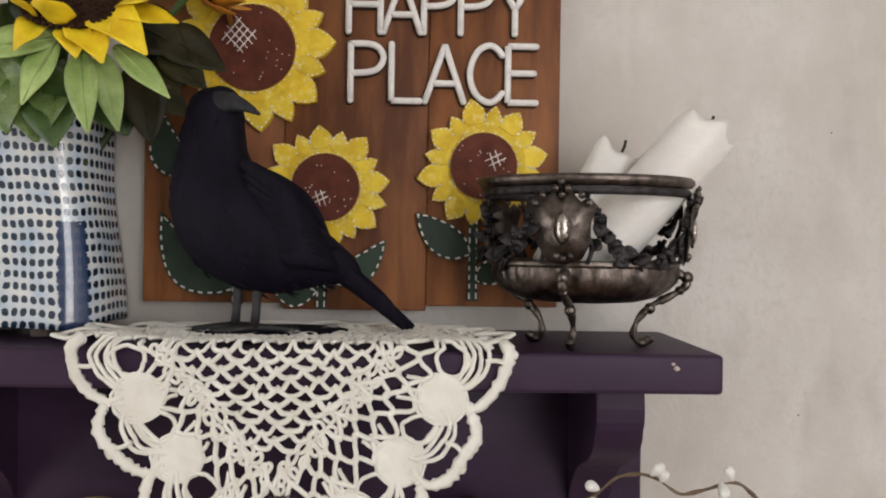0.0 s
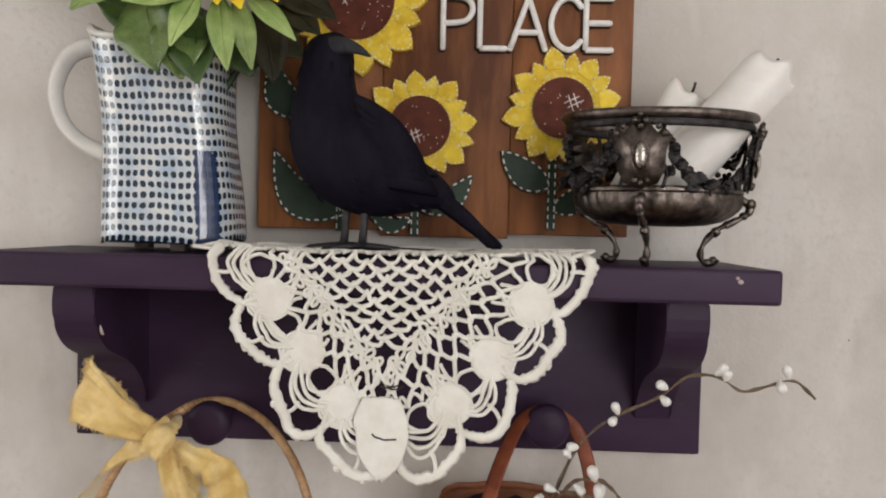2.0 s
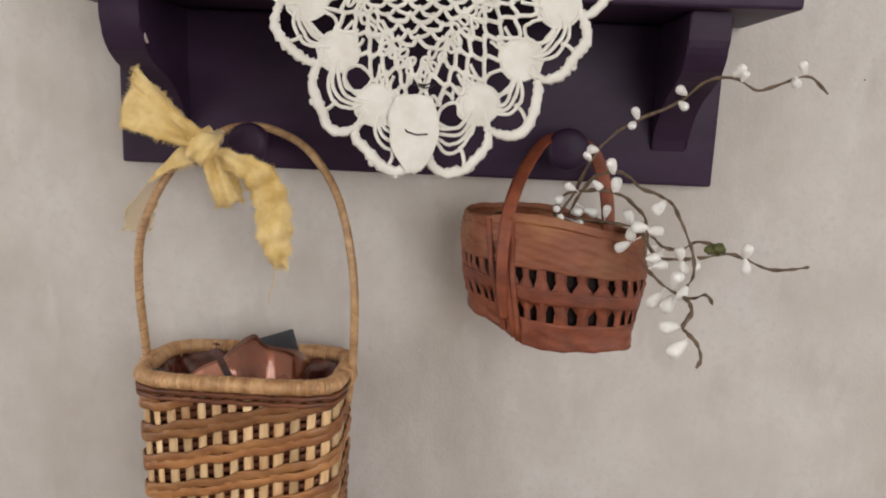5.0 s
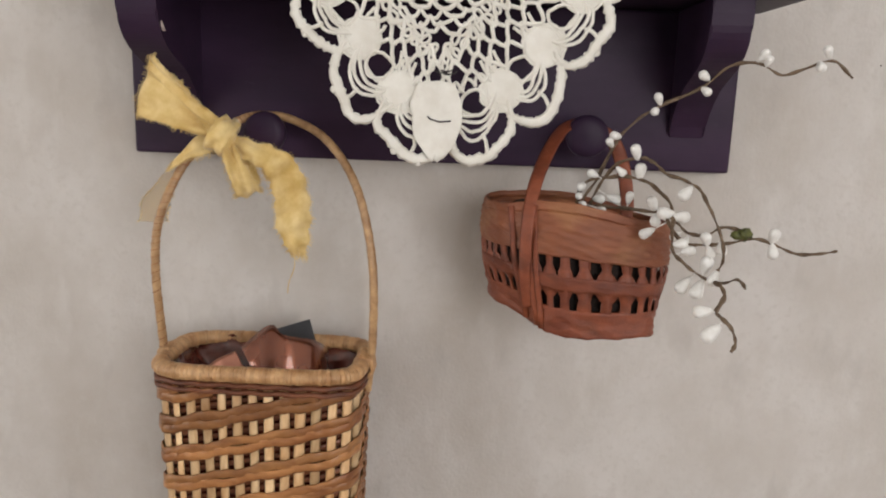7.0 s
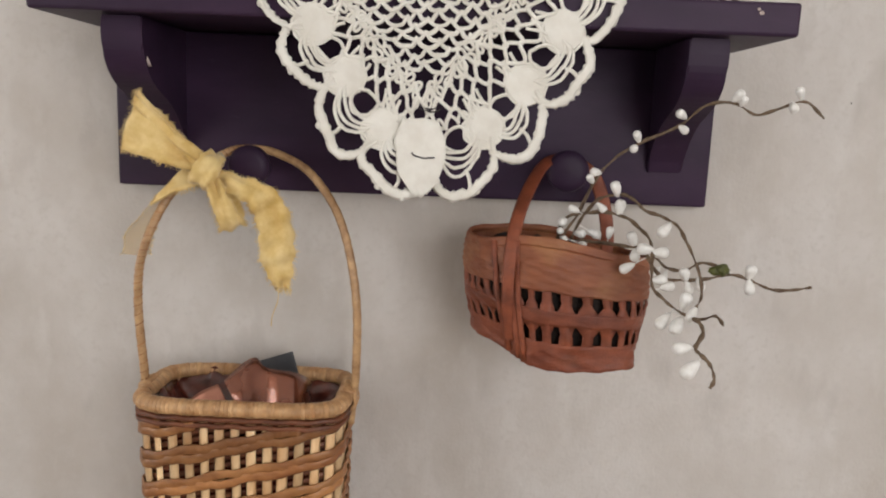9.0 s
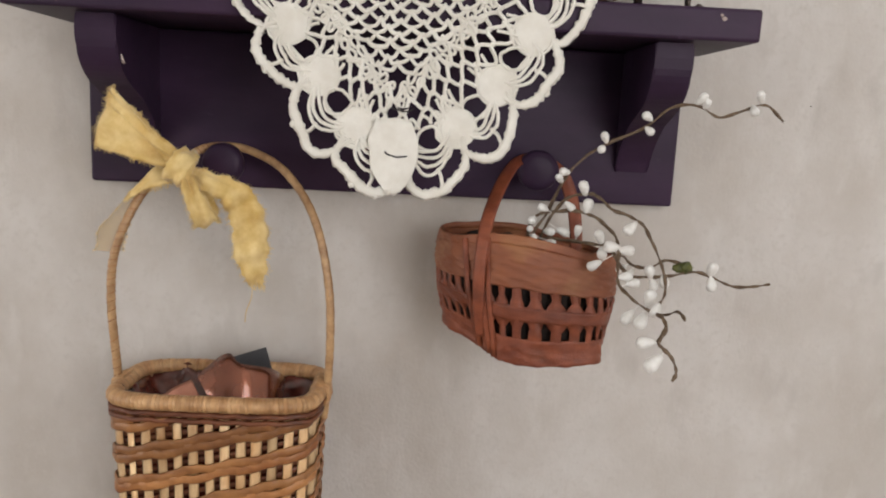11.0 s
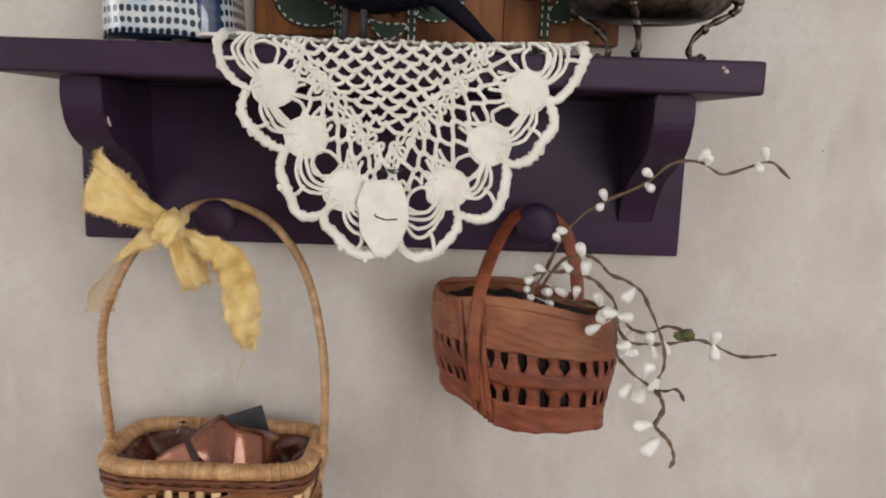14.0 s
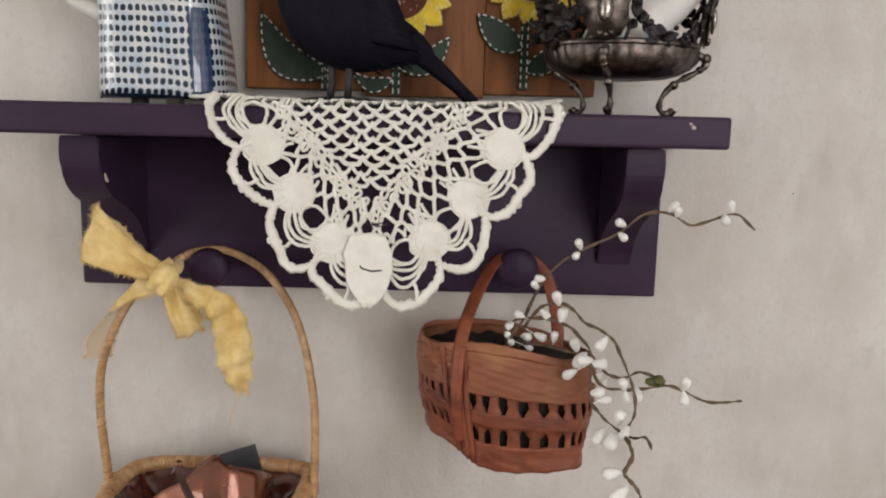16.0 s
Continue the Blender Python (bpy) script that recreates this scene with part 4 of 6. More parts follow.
def sunflower(at, facing, r_disc, r_out, n, mat_petal, label, seed, root=(-0.165, -0.065, 1.60), petals=()):
    rng = random.Random(seed)
    fl = thing("artificial_sunflower", at, label, "flower", "flowers in the pitcher")
    z = Vector(facing).normalized()
    x = Vector((0, 0, 1)).cross(z).normalized()
    y = z.cross(x)
    bm = bmesh.new()
    for i in range(9):
        for k in range(1 if i == 0 else 6 * i):
            a = 6.2832 * k / max(1, 6 * i) + i * 0.4
            rr = r_disc * i / 8.2
            p = (x * math.cos(a) + y * math.sin(a)) * rr + z * (0.006 * math.cos(rr / r_disc * 1.4) + rng.uniform(0, 0.0012))
            blob(bm, tuple(p), (0.0021,) * 3, (0, 0, 0), 1)
    for v in bmesh.ops.create_icosphere(bm, subdivisions=3, radius=r_disc * 0.97)["verts"]:
        v.co = x * v.co.x + y * v.co.y + z * v.co.z * 0.2
    part("centre", bm, SEEDS, fl)
    if not petals:
        petals = [(360 * i / n + rng.uniform(-7, 7), rng.uniform(-0.2, 1.0), rng.uniform(0.75, 1.2), rng.uniform(0.75, 1.25), rng.uniform(-0.4, 0.45)) for i in range(n)]
    for i, (deg, rise, long, wide, curl) in enumerate(petals):
        a = radians(deg)
        d = x * math.cos(a) + y * math.sin(a)
        bm = bmesh.new()
        blade(bm, d * r_disc * 0.84 - z * (0.002 + 0.003 * (i % 2)), d + z * rise, z - d * rise * 0.6, (r_out - r_disc * 0.84) * long, r_out * 0.175 * wide, curl, 0.28 + 0.3 * rng.random(), 0.12, 0.72, seed=i * 1.7 + seed)
        part("petal", bm, mat_petal, fl)
    bm = bmesh.new()
    r0 = Vector(root) - Vector(at)
    tube(bm, smooth_line([-z * 0.003, -z * 0.03 + r0 * 0.15, r0 * 0.6 + Vector((0, 0, -0.005)), r0], 5), 0.0028, 8)
    part("stem", bm, LEAF_D, fl)
    return fl


def bouquet():
    f1 = sunflower((-0.130, -0.128, 1.732), (0.12, -1.0, 0.72), 0.0335, 0.075, 17, PETAL, "yellow silk sunflower with a dark brown centre, in the pitcher", 3, petals=(
        (176, 0.9, 1.05, 0.9, 0.0), (160, 0.5, 1.15, 1.1, 0.1), (226, 1.7, 0.95, 0.70, -0.1), (236, 0.3, 0.50, 0.8, 0.5), (264, 1.6, 0.66, 1.0, -0.2), (296, 0.45, 0.66, 1.15, 0.5),
        (318, 0.35, 0.90, 1.25, 0.40), (340, 0.3, 1.05, 0.85, 0.1), (356, 0.5, 1.15, 1.2, 0.0), (14, 0.7, 1.2, 1.3, -0.15), (36, 0.9, 1.1, 1.2, 0.1), (58, 0.6, 1.15, 1.2, 0.2),
        (80, 0.9, 1.1, 1.1, 0.0), (102, 0.5, 1.2, 1.2, 0.2), (126, 0.8, 1.15, 1.2, 0.1), (146, 0.6, 1.1, 1.1, -0.1), (204, 1.3, 0.60, 0.6, 0.0), (280, 0.1, 0.42, 0.9, 0.4)))
    f2 = sunflower((-0.236, -0.105, 1.762), (-0.35, -0.9, 0.35), 0.025, 0.060, 17, PETAL, "yellow silk sunflower at the side of the bunch", 8)
    f3 = sunflower((-0.066, -0.066, 1.764), (0.75, -0.25, 0.6), 0.020, 0.050, 13, PETAL2, "rust and orange silk sunflower behind the others", 15)

    def leaf(fl, base, tip, width, mt, face=(0.1, -1, 0.35), curl=0.12, cup=0.18, wave=0.07, shape=0.85, seed=0):
        o = Vector(fl.matrix_world.translation)
        bm = bmesh.new()
        b, t = Vector(base) - o, Vector(tip) - o
        blade(bm, b, t - b, face, (t - b).length, width, curl, cup, wave, shape, 12, 0.0006, seed)
        lf = part("leaf", bm, mt, fl, "pale green pointed leaf" if mt is LEAF_L else "dark brownish leaf" if mt is LEAF_B else "glossy dark green leaf")
        bm = bmesh.new()
        f = Vector(face)
        d = (t - b).normalized()
        f = (f - d * f.dot(d)).normalized()
        L = (t - b).length
        tube(bm, [b + d * L * (s - 0.12 * curl * s * s) - f * (L * curl * s * s - 0.0003) for s in (0, 0.2, 0.4, 0.6, 0.8, 0.95)], [0.0011, 0.001, 0.0009, 0.0007, 0.0005, 0.0003], 5)
        part("vein", bm, mt, lf)
    # pale sepals hanging below the large flower
    leaf(f1, (-0.142, -0.125, 1.705), (-0.200, -0.135, 1.697), 0.0125, LEAF_L, seed=1)
    leaf(f1, (-0.140, -0.128, 1.702), (-0.160, -0.142, 1.660), 0.0125, LEAF_L, (-0.3, -1, 0.2), seed=2)
    leaf(f1, (-0.124, -0.130, 1.697), (-0.112, -0.150, 1.641), 0.0105, LEAF_L, (0.1, -1, 0), seed=3)
    leaf(f1, (-0.110, -0.130, 1.695), (-0.094, -0.143, 1.643), 0.0095, LEAF_L, (0.3, -1, 0), seed=4)
    leaf(f1, (-0.102, -0.128, 1.700), (-0.062, -0.140, 1.667), 0.0085, LEAF_L, (0.2, -1, 0.4), seed=5)
    # darker leaves further in and over the rim
    leaf(f1, (-0.150, -0.108, 1.694), (-0.138, -0.138, 1.632), 0.0215, LEAF_D, (-0.1, -1, 0.25), 0.05, 0.25, 0.10, 0.95, 6)
    leaf(f2, (-0.190, -0.110, 1.705), (-0.172, -0.135, 1.642), 0.0265, LEAF_M, (-0.2, -1, 0.2), 0.08, 0.25, 0.10, 0.9, 7)
    leaf(f2, (-0.200, -0.110, 1.725), (-0.240, -0.135, 1.690), 0.020, LEAF_L, (-0.2, -1, 0.4), seed=8)
    leaf(f2, (-0.205, -0.105, 1.712), (-0.262, -0.110, 1.716), 0.019, LEAF_D, (-0.2, -1, 0.4), seed=9)
    leaf(f3, (-0.090, -0.075, 1.712), (-0.055, -0.086, 1.684), 0.0135, LEAF_B, (0.2, -1, 0.2), seed=10)
    leaf(f3, (-0.100, -0.090, 1.700), (-0.088, -0.102, 1.640), 0.0165, LEAF_B, (0.2, -1, 0.1), seed=11)
    leaf(f3, (-0.095, -0.078, 1.725), (-0.042, -0.075, 1.700), 0.017, LEAF_B, (0.2, -1, 0.4), seed=12)
    leaf(f3, (-0.112, -0.085, 1.730), (-0.070, -0.080, 1.712), 0.020, LEAF_B, (0.1, -1, 0.3), seed=13)
    leaf(f2, (-0.178, -0.080, 1.735), (-0.160, -0.100, 1.700), 0.022, LEAF_D, (0.0, -1, 0.3), seed=14)
    leaf(f1, (-0.165, -0.090, 1.720), (-0.205, -0.105, 1.672), 0.020, LEAF_M, (-0.2, -1, 0.2), seed=15)

    # foliage that closes the bunch at the back and over the rim
    leaf(f2, (-0.165, -0.070, 1.700), (-0.215, -0.075, 1.745), 0.026, LEAF_D, (0.0, -1, 0.2), seed=16)
    leaf(f2, (-0.180, -0.075, 1.690), (-0.245, -0.085, 1.712), 0.024, LEAF_D, (-0.1, -1, 0.3), seed=17)
    leaf(f2, (-0.170, -0.070, 1.720), (-0.185, -0.072, 1.785), 0.026, LEAF_D, (0.0, -1, 0.1), seed=18)
    leaf(f1, (-0.130, -0.075, 1.690), (-0.110, -0.090, 1.648), 0.022, LEAF_D, (0.2, -1, 0.1), seed=19)
    leaf(f3, (-0.115, -0.075, 1.700), (-0.060, -0.080, 1.694), 0.020, LEAF_B, (0.1, -1, 0.3), seed=20)
    leaf(f3, (-0.110, -0.078, 1.690), (-0.066, -0.092, 1.664), 0.016, LEAF_B, (0.2, -1, 0.2), seed=21)
    leaf(f1, (-0.158, -0.108, 1.690), (-0.152, -0.134, 1.636), 0.0235, LEAF_M, (0.0, -1, 0.25), 0.06, 0.25, 0.10, 0.9, 22)


bouquet()


# ---- footed silver bowl and its candles ----
def silver_bowl():
    cx, cy = 0.2210, -0.0945
    b = thing("footed_bowl", (cx, cy, 1.5005), "tarnished silver oval bowl with pierced garlands and scroll feet", "bowl")
    ky = 0.70
    rng = random.Random(21)

    def oval(a, r, z):
        return Vector((r * math.cos(a), r * ky * math.sin(a), z))

    bm = bmesh.new()
    prof = [(0.0747, 0.1130), (0.0772, 0.1140), (0.0794, 0.1165), (0.0798, 0.1190), (0.0782, 0.1210), (0.0757, 0.1210), (0.0740, 0.1185), (0.0738, 0.1145)]
    lathe(bm, prof, 72, closed=True)
    for v in bm.verts:
        v.co.y *= ky
    part("rim", bm, SILVER, b, "worn silver rim")
    bm = bmesh.new()
    lathe(bm, [(0.0757, 0.1130), (0.0764, 0.1110), (0.0760, 0.1080), (0.0747, 0.1070), (0.0737, 0.1080), (0.0742, 0.1110), (0.0742, 0.1130)], 72)
    for v in bm.verts:
        v.co.y *= ky
    part("upper_band", bm, SILVER_DARK, b)
    bm = bmesh.new()
    lathe(bm, [(0.0672, 0.0625), (0.0685, 0.0612), (0.0690, 0.0590), (0.0678, 0.0572), (0.0655, 0.0585), (0.0655, 0.0620)], 72, closed=True)
    for v in bm.verts:
        v.co.y *= ky
    part("lower_band", bm, SILVER, b)
    bm = bmesh.new()
    flute = lambda a, r, z: r * (1 + 0.022 * math.cos(a * 36) * min(1, max(0, (z - 0.034) / 0.012)))
    lathe(bm, [(0.0670, 0.0575), (0.0676, 0.0530), (0.0655, 0.0465), (0.0600, 0.0405), (0.0510, 0.0355), (0.0390, 0.0325), (0.0220, 0.0312), (0.0001, 0.0310), (0.0001, 0.0328), (0.0220, 0.0332), (0.0380, 0.0347), (0.0500, 0.0377), (0.0580, 0.0425), (0.0630, 0.0480), (0.0645, 0.0575)], 108, (0, 0, 0), flute)
    for v in bm.verts:
        v.co.y *= ky
    part("dish", bm, SILVER, b, "fluted tarnished silver dish")
    legs = [radians(a) for a in (-110, -8, 143)]
    for a in legs:
        # scroll foot
        bm = bmesh.new()
        line = smooth_line([oval(a, 0.0635, 0.0545), oval(a, 0.0735, 0.0500), oval(a, 0.0720, 0.0430), oval(a, 0.0610, 0.0360), oval(a, 0.0480, 0.0290), oval(a, 0.0385, 0.0180), oval(a, 0.0360, 0.0085), oval(a, 0.0395, 0.0030), oval(a, 0.0460, 0.0028), oval(a, 0.0475, 0.0060)], 5)
        tube(bm, line, [0.0036 - 0.0012 * math.sin(math.pi * i / (len(line) - 1)) + 0.0006 * math.sin(i * 0.9) for i in range(len(line))], 8)
        for r, z, s in ((0.0735, 0.0505, 0.0048), (0.0690, 0.0410, 0.0036), (0.0462, 0.0042, 0.0038), (0.056, 0.0335, 0.0034), (0.0475, 0.0275, 0.0042)):
            blob(bm, tuple(oval(a, r, z)), (s, s, s), (0, 0, 0), 2, 0.25, r * 90)
        part("scroll_foot", bm, SILVER, b)
        # shield with its oval boss
        t = Vector((-math.sin(a), ky * math.cos(a), 0)).normalized()
        o = Vector((ky * math.cos(a), math.sin(a), 0)).normalized()
        bm = bmesh.new()
        pts = [(0, 0.0), (0.0105, 0.003), (0.0155, 0.011), (0.0160, 0.021), (0.0200, 0.029), (0.0150, 0.0335), (0.0105, 0.031), (0.0055, 0.036), (0, 0.0375)]
        outline = pts + [(-x, z) for x, z in pts[-2:0:-1]]
        fr = [bm.verts.new(oval(a, 0.0690 + 0.0072 * z / 0.037, 0.0590 + z * 1.38) + t * x * 1.16 + o * (0.0030 - 6.0 * x * x)) for x, z in outline]
        bk = [bm.verts.new(v.co - o * 0.0014) for v in fr]
        cf = bm.verts.new(oval(a, 0.0735, 0.0835) + o * 0.0042)
        m = len(fr)
        for i in range(m):
            bm.faces.new((fr[i], fr[(i + 1) % m], cf))
            bm.faces.new((fr[i], bk[i], bk[(i + 1) % m], fr[(i + 1) % m]))
        bm.faces.new(bk)
        sh = part("shield", bm, SILVER, b)
        bm = bmesh.new()
        c = oval(a, 0.0735, 0.0845) + o * 0.0045
        blob(bm, (0, 0, 0), (0.0046, 0.0030, 0.0098), (0, 0, 0), 3)
        bmesh.ops.transform(bm, matrix=Matrix.Translation(c) @ Matrix.Rotation(math.atan2(o.y, o.x) + math.pi / 2, 4, "Z"), verts=bm.verts)
        part("boss", bm, BRIGHT, sh, "polished oval boss")
        bm = bmesh.new()
        ring = [c - o * 0.0008 + t * 0.0066 * math.cos(k * 0.2618) + Vector((0, 0, 0.0122 * math.sin(k * 0.2618))) for k in range(24)]
        tube(bm, ring, 0.0009, 6, closed=True)
        part("ornament", bm, SILVER, sh)
        for x, z in ((0, 0.1150), (-0.0042, 0.1105), (0.0042, 0.1105), (0, 0.1065), (-0.0130, 0.1060), (0.0130, 0.1060), (-0.0180, 0.1010), (0.0180, 0.1010), (0, 0.0640), (-0.0045, 0.0655), (0.0045, 0.0655)):
            bm = bmesh.new()
            blob(bm, tuple(oval(a, 0.0690 + 0.0072 * (z - 0.059) / 0.051, z) + t * x + o * (0.0040 - 6.0 * x * x)), (0.0027,) * 3, (0, 0, 0), 2, 0.2, x * 300)
            part("bead", bm, SILVER, sh)
    # garlands of leaves and grapes between the shields
    for i, a in enumerate(legs):
        a1 = legs[(i + 1) % 3] + (2 * math.pi if i == 2 else 0)
        bm = bmesh.new()
        for k in range(78):
            s = (k + rng.uniform(-0.4, 0.4)) / 77
            s = 0.5 + 0.5 * math.copysign(abs(2 * s - 1) ** 0.6, s - 0.5)
            s = min(0.98, max(0.02, s))
            q = a + (a1 - a) * (0.15 + 0.70 * s)
            sag = 0.0665 + 0.040 * abs(2 * s - 1) ** 5
            z = sag + rng.uniform(-0.005, 0.005)
            if k % 9 == 0:
                z = rng.uniform(0.066, 0.104) if abs(2 * s - 1) > 0.8 else z
            r = 0.0695 + 0.006 * (z - 0.06) / 0.037 + rng.uniform(-0.001, 0.0015)
            p = oval(q, r, z)
            sz = rng.uniform(0.0020, 0.0038)
            if k % 3:
                blob(bm, tuple(p), (sz,) * 3, (0, 0, 0), 1)
            else:
                blade(bm, p, (rng.uniform(-1, 1), rng.uniform(-1, 1) * 0.5, rng.uniform(-1, 0.6)), (math.cos(q), math.sin(q), 0), 0.0125, 0.0048, 0.2, 0.3, 0.1, 0.8, 4, 0.0009)
        tagged(part("garland", bm, SILVER_DARK, b, "blackened openwork garland"), kind="stuff")
        # upright struts beside each shield
        for s in (0.13, 0.87):
            bm = bmesh.new()
            q = a + (a1 - a) * s
            tube(bm, smooth_line([oval(q, 0.0688, 0.0605), oval(q + 0.04, 0.0705, 0.0720), oval(q - 0.04, 0.0740, 0.0880), oval(q, 0.0755, 0.1080)], 4), 0.0016, 6)
            part("strut", bm, SILVER_DARK, b)
    b.scale = (0.975, 0.975, 0.975)
    return b


silver_bowl()


def candle(at, axis, length, r, seed, label):
    c = thing("pillar_candle", at, label, "candle", "candles in the bowl")
    d = Vector(axis).normalized()
    x = d.orthogonal().normalized()
    y = d.cross(x)
    bm = bmesh.new()
    rings = []
    prof = [(0.15, -0.002), (0.92, 0.0), (1.0, 0.003)] + [(1.0, 0.003 + (length - 0.010) * k / 8) for k in range(1, 9)] + [(0.99, length - 0.003), (0.93, length + 0.001), (0.82, length - 0.001), (0.60, length - 0.007), (0.30, length - 0.010), (0.02, length - 0.010)]
    for rr, h in prof:
        row = []
        for k in range(36):
            a = 6.2832 * k / 36
            top = max(0, (h / length - 0.75) * 4)
            flare = 1 + 0.16 * top * noise.noise(Vector((math.cos(a) * 1.3 + seed, math.sin(a) * 1.3, 0)))
            lift = 0.012 * top * noise.noise(Vector((math.cos(a) * 1.1, math.sin(a) * 1.1, seed + 4)))
            row.append(bm.verts.new((x * math.cos(a) + y * math.sin(a)) * r * rr * flare + d * (h + lift)))
        rings.append(row)
    for A, B in zip(rings, rings[1:]):
        for k in range(36):
            bm.faces.new((A[k], A[(k + 1) % 36], B[(k + 1) % 36], B[k]))
    bm.faces.new(rings[0])
    bm.faces.new(rings[-1])
    part("wax_body", bm, WAX, c)
    bm = bmesh.new()
    w = d * (length - 0.009)
    tube(bm, smooth_line([w, w + d * 0.008, w + d * 0.013 + Vector((0.001, 0, 0.002)), w + d * 0.016 + Vector((0.001, 0, 0.005))], 3), 0.0011, 6)
    for k in range(3):
        p = w + x * (0.006 * math.cos(k * 2.3)) + y * (0.007 * math.sin(k * 2.3)) + d * 0.006
        tube(bm, [p, p + d * 0.003 + x * 0.003], 0.0008, 5)
    part("wick", bm, WICK, c)
    return c


candle((0.2130, -0.1010, 1.5480), (0.86, 0.0, 1.0), 0.140, 0.0218, 2.0, "white used pillar candle leaning out of the bowl")
candle((0.2030, -0.0720, 1.5510), (0.55, 0.06, 1.0), 0.102, 0.0200, 7.0, "white used pillar candle with burnt wick bits, in the bowl")


# ---- the cane basket on the first peg ----
def rounded(a, hx, hy, e=0.42):
    c, s = math.cos(a), math.sin(a)
    return hx * math.copysign(abs(c) ** e, c), hy * math.copysign(abs(s) ** e, s)


def even_loop(hx, hy, n, e=0.42):
    """n points spaced evenly round a rounded rectangle."""
    fine = [Vector(rounded(6.283185 * k / 720, hx, hy, e)) for k in range(720)]
    run = [0.0]
    for k in range(720):
        run.append(run[-1] + (fine[(k + 1) % 720] - fine[k]).length)
    out, j = [], 0
    for i in range(n):
        want = run[-1] * i / n
        while run[j + 1] < want:
            j += 1
        out.append(fine[j].lerp(fine[(j + 1) % 720], (want - run[j]) / max(1e-9, run[j + 1] - run[j])))
    return out


def cane_basket():
    b = thing("cane_basket", (-0.1440, -0.0855, 0.965), "woven cane basket with tall hoop handle hanging from a peg", "basket")
    top = 0.170
    ns = 36
    size = lambda z: (0.0860 + 0.0045 * (z / top), 0.0450 + 0.005 * (z / top))
    rng = random.Random(12)
    # upright stakes
    for k in range(ns):
        bm = bmesh.new()
        line = []
        wob = rng.uniform(-0.0007, 0.0007)
        for j in range(8):
            z = (top + 0.002) * j / 7
            p = even_loop_cache(ns, *size(z))[k]
            line.append((p.x + wob * math.sin(j * 0.8 + k), p.y, z))
        tube(bm, line, 0.0044 + rng.uniform(-0.0008, 0.0006), 6, flat=0.30, up=(line[3][0] * 0.25, line[3][1], 0))
        part("stake", bm, STAKE, b)
    # broad flat weavers wound up the basket outside the stakes, thin ones behind them; stakes show in slanting rows of gaps
    m = ns * 4
    pitch, turns = 0.0290, 4
    loop = even_loop_cache(m, *size(top * 0.6))
    for i in range(-turns, 6):
        for name, dz, r, out, fl in (("weaver", 0.0036, 0.0044, 0.0034, 0.22), ("weaver", -0.0032, 0.0042, 0.0039, 0.22), ("inner_weaver", 0.0105, 0.0026, -0.0030, 0.40), ("inner_weaver", 0.0180, 0.0028, -0.0032, 0.40)):
            bm = bmesh.new()
            pts, outs, rad = [], [], []
            for q in range(m + 1):
                z = i * pitch + turns * pitch * q / m + dz
                if not 0.003 < z < top - 0.007:
                    continue
                k = q / 4
                p = loop[q % m]
                tng = loop[(q + 1) % m] - loop[(q - 1) % m]
                nrm = Vector((tng.y, -tng.x)).normalized()
                if nrm.dot(p) < 0:
                    nrm = -nrm
                bend = 0.0008 * math.cos(6.2832 * k) if out > 0 else -0.0004
                p = p + nrm * (out + bend + (z / top - 0.6) * 0.005)
                sway = 0.0011 * math.sin(6.2832 * (k - i) / 3 + (1.6 if dz < 0 else 0)) if out > 0 else 0.0
                pts.append((p.x, p.y, z + sway + 0.0015 * noise.noise(Vector((q * 0.09, i * 2.0, dz * 500)))))
                outs.append(Vector((nrm.x, nrm.y, 0)))
                rad.append(r * (1 + 0.18 * noise.noise(Vector((q * 0.15, i * 3.0, dz * 900)))))
            if len(pts) < 6:
                bm.free()
                continue
            tube(bm, pts, rad, 8, flat=fl, up=outs)
            # inner weavers take a darker cane, which puts the gaps' shade into colour
            part(name, bm, CANE_D if name == "weaver" else CANE_R, b)
    # a thinner pair close under the rim
    for z0, r in ((top - 0.0065, 0.0026), (top - 0.0005, 0.0028)):
        bm = bmesh.new()
        tube(bm, [(p.x * 1.035, p.y * 1.06, z0 + 0.0006 * math.sin(k * 0.8)) for k, p in enumerate(even_loop_cache(160, *size(top)))], r, 6, closed=True)
        part("weaver", bm, CANE_R, b)
    # rim closely wrapped, turn by turn
    loop = even_loop_cache(840, 0.0900, 0.0505)
    bm = bmesh.new()
    tube(bm, [(p.x, p.y, top + 0.009) for p in loop[::6]], 0.0062, 8, closed=True, flat=1.1)
    rim = part("rim", bm, CANE, b, "rim closely wrapped in pale cane")
    for k in range(0, 840, 6):
        bm = bmesh.new()
        line = [loop[(k + j) % 840] for j in (0, 1, 3, 5, 6)]
        fat = rng.uniform(-0.0003, 0.0003)
        tube(bm, [(p.x, p.y, top + 0.009) for p in line], [0.0069, 0.0072 + fat, 0.0073 + fat, 0.0072 + fat, 0.0069], 10, flat=1.12, up=(-line[2].x * 0.3, -line[2].y, 0.0))
        part("cane_wrap", bm, CANE, rim)
    bm = bmesh.new()
    hoop = smooth_line([(-0.096, 0.0, 0.15), (-0.0974, -0.002, 0.19), (-0.0993, -0.008, 0.262), (-0.0922, -0.008, 0.312), (-0.0693, 0.008, 0.363), (-0.033, 0.032, 0.394), (-0.0086, 0.0495, 0.3995), (0.0180, 0.045, 0.395), (0.0520, 0.026, 0.378), (0.0810, 0.01, 0.338), (0.0972, -0.002, 0.275), (0.0990, -0.002, 0.205), (0.0945, 0.0, 0.15)], 14)
    tube(bm, hoop, [0.0039 + 0.0002 * math.sin(i * 2.1) for i in range(len(hoop))], 10)
    hd = part("hoop_handle", bm, PALE_CANE, b)
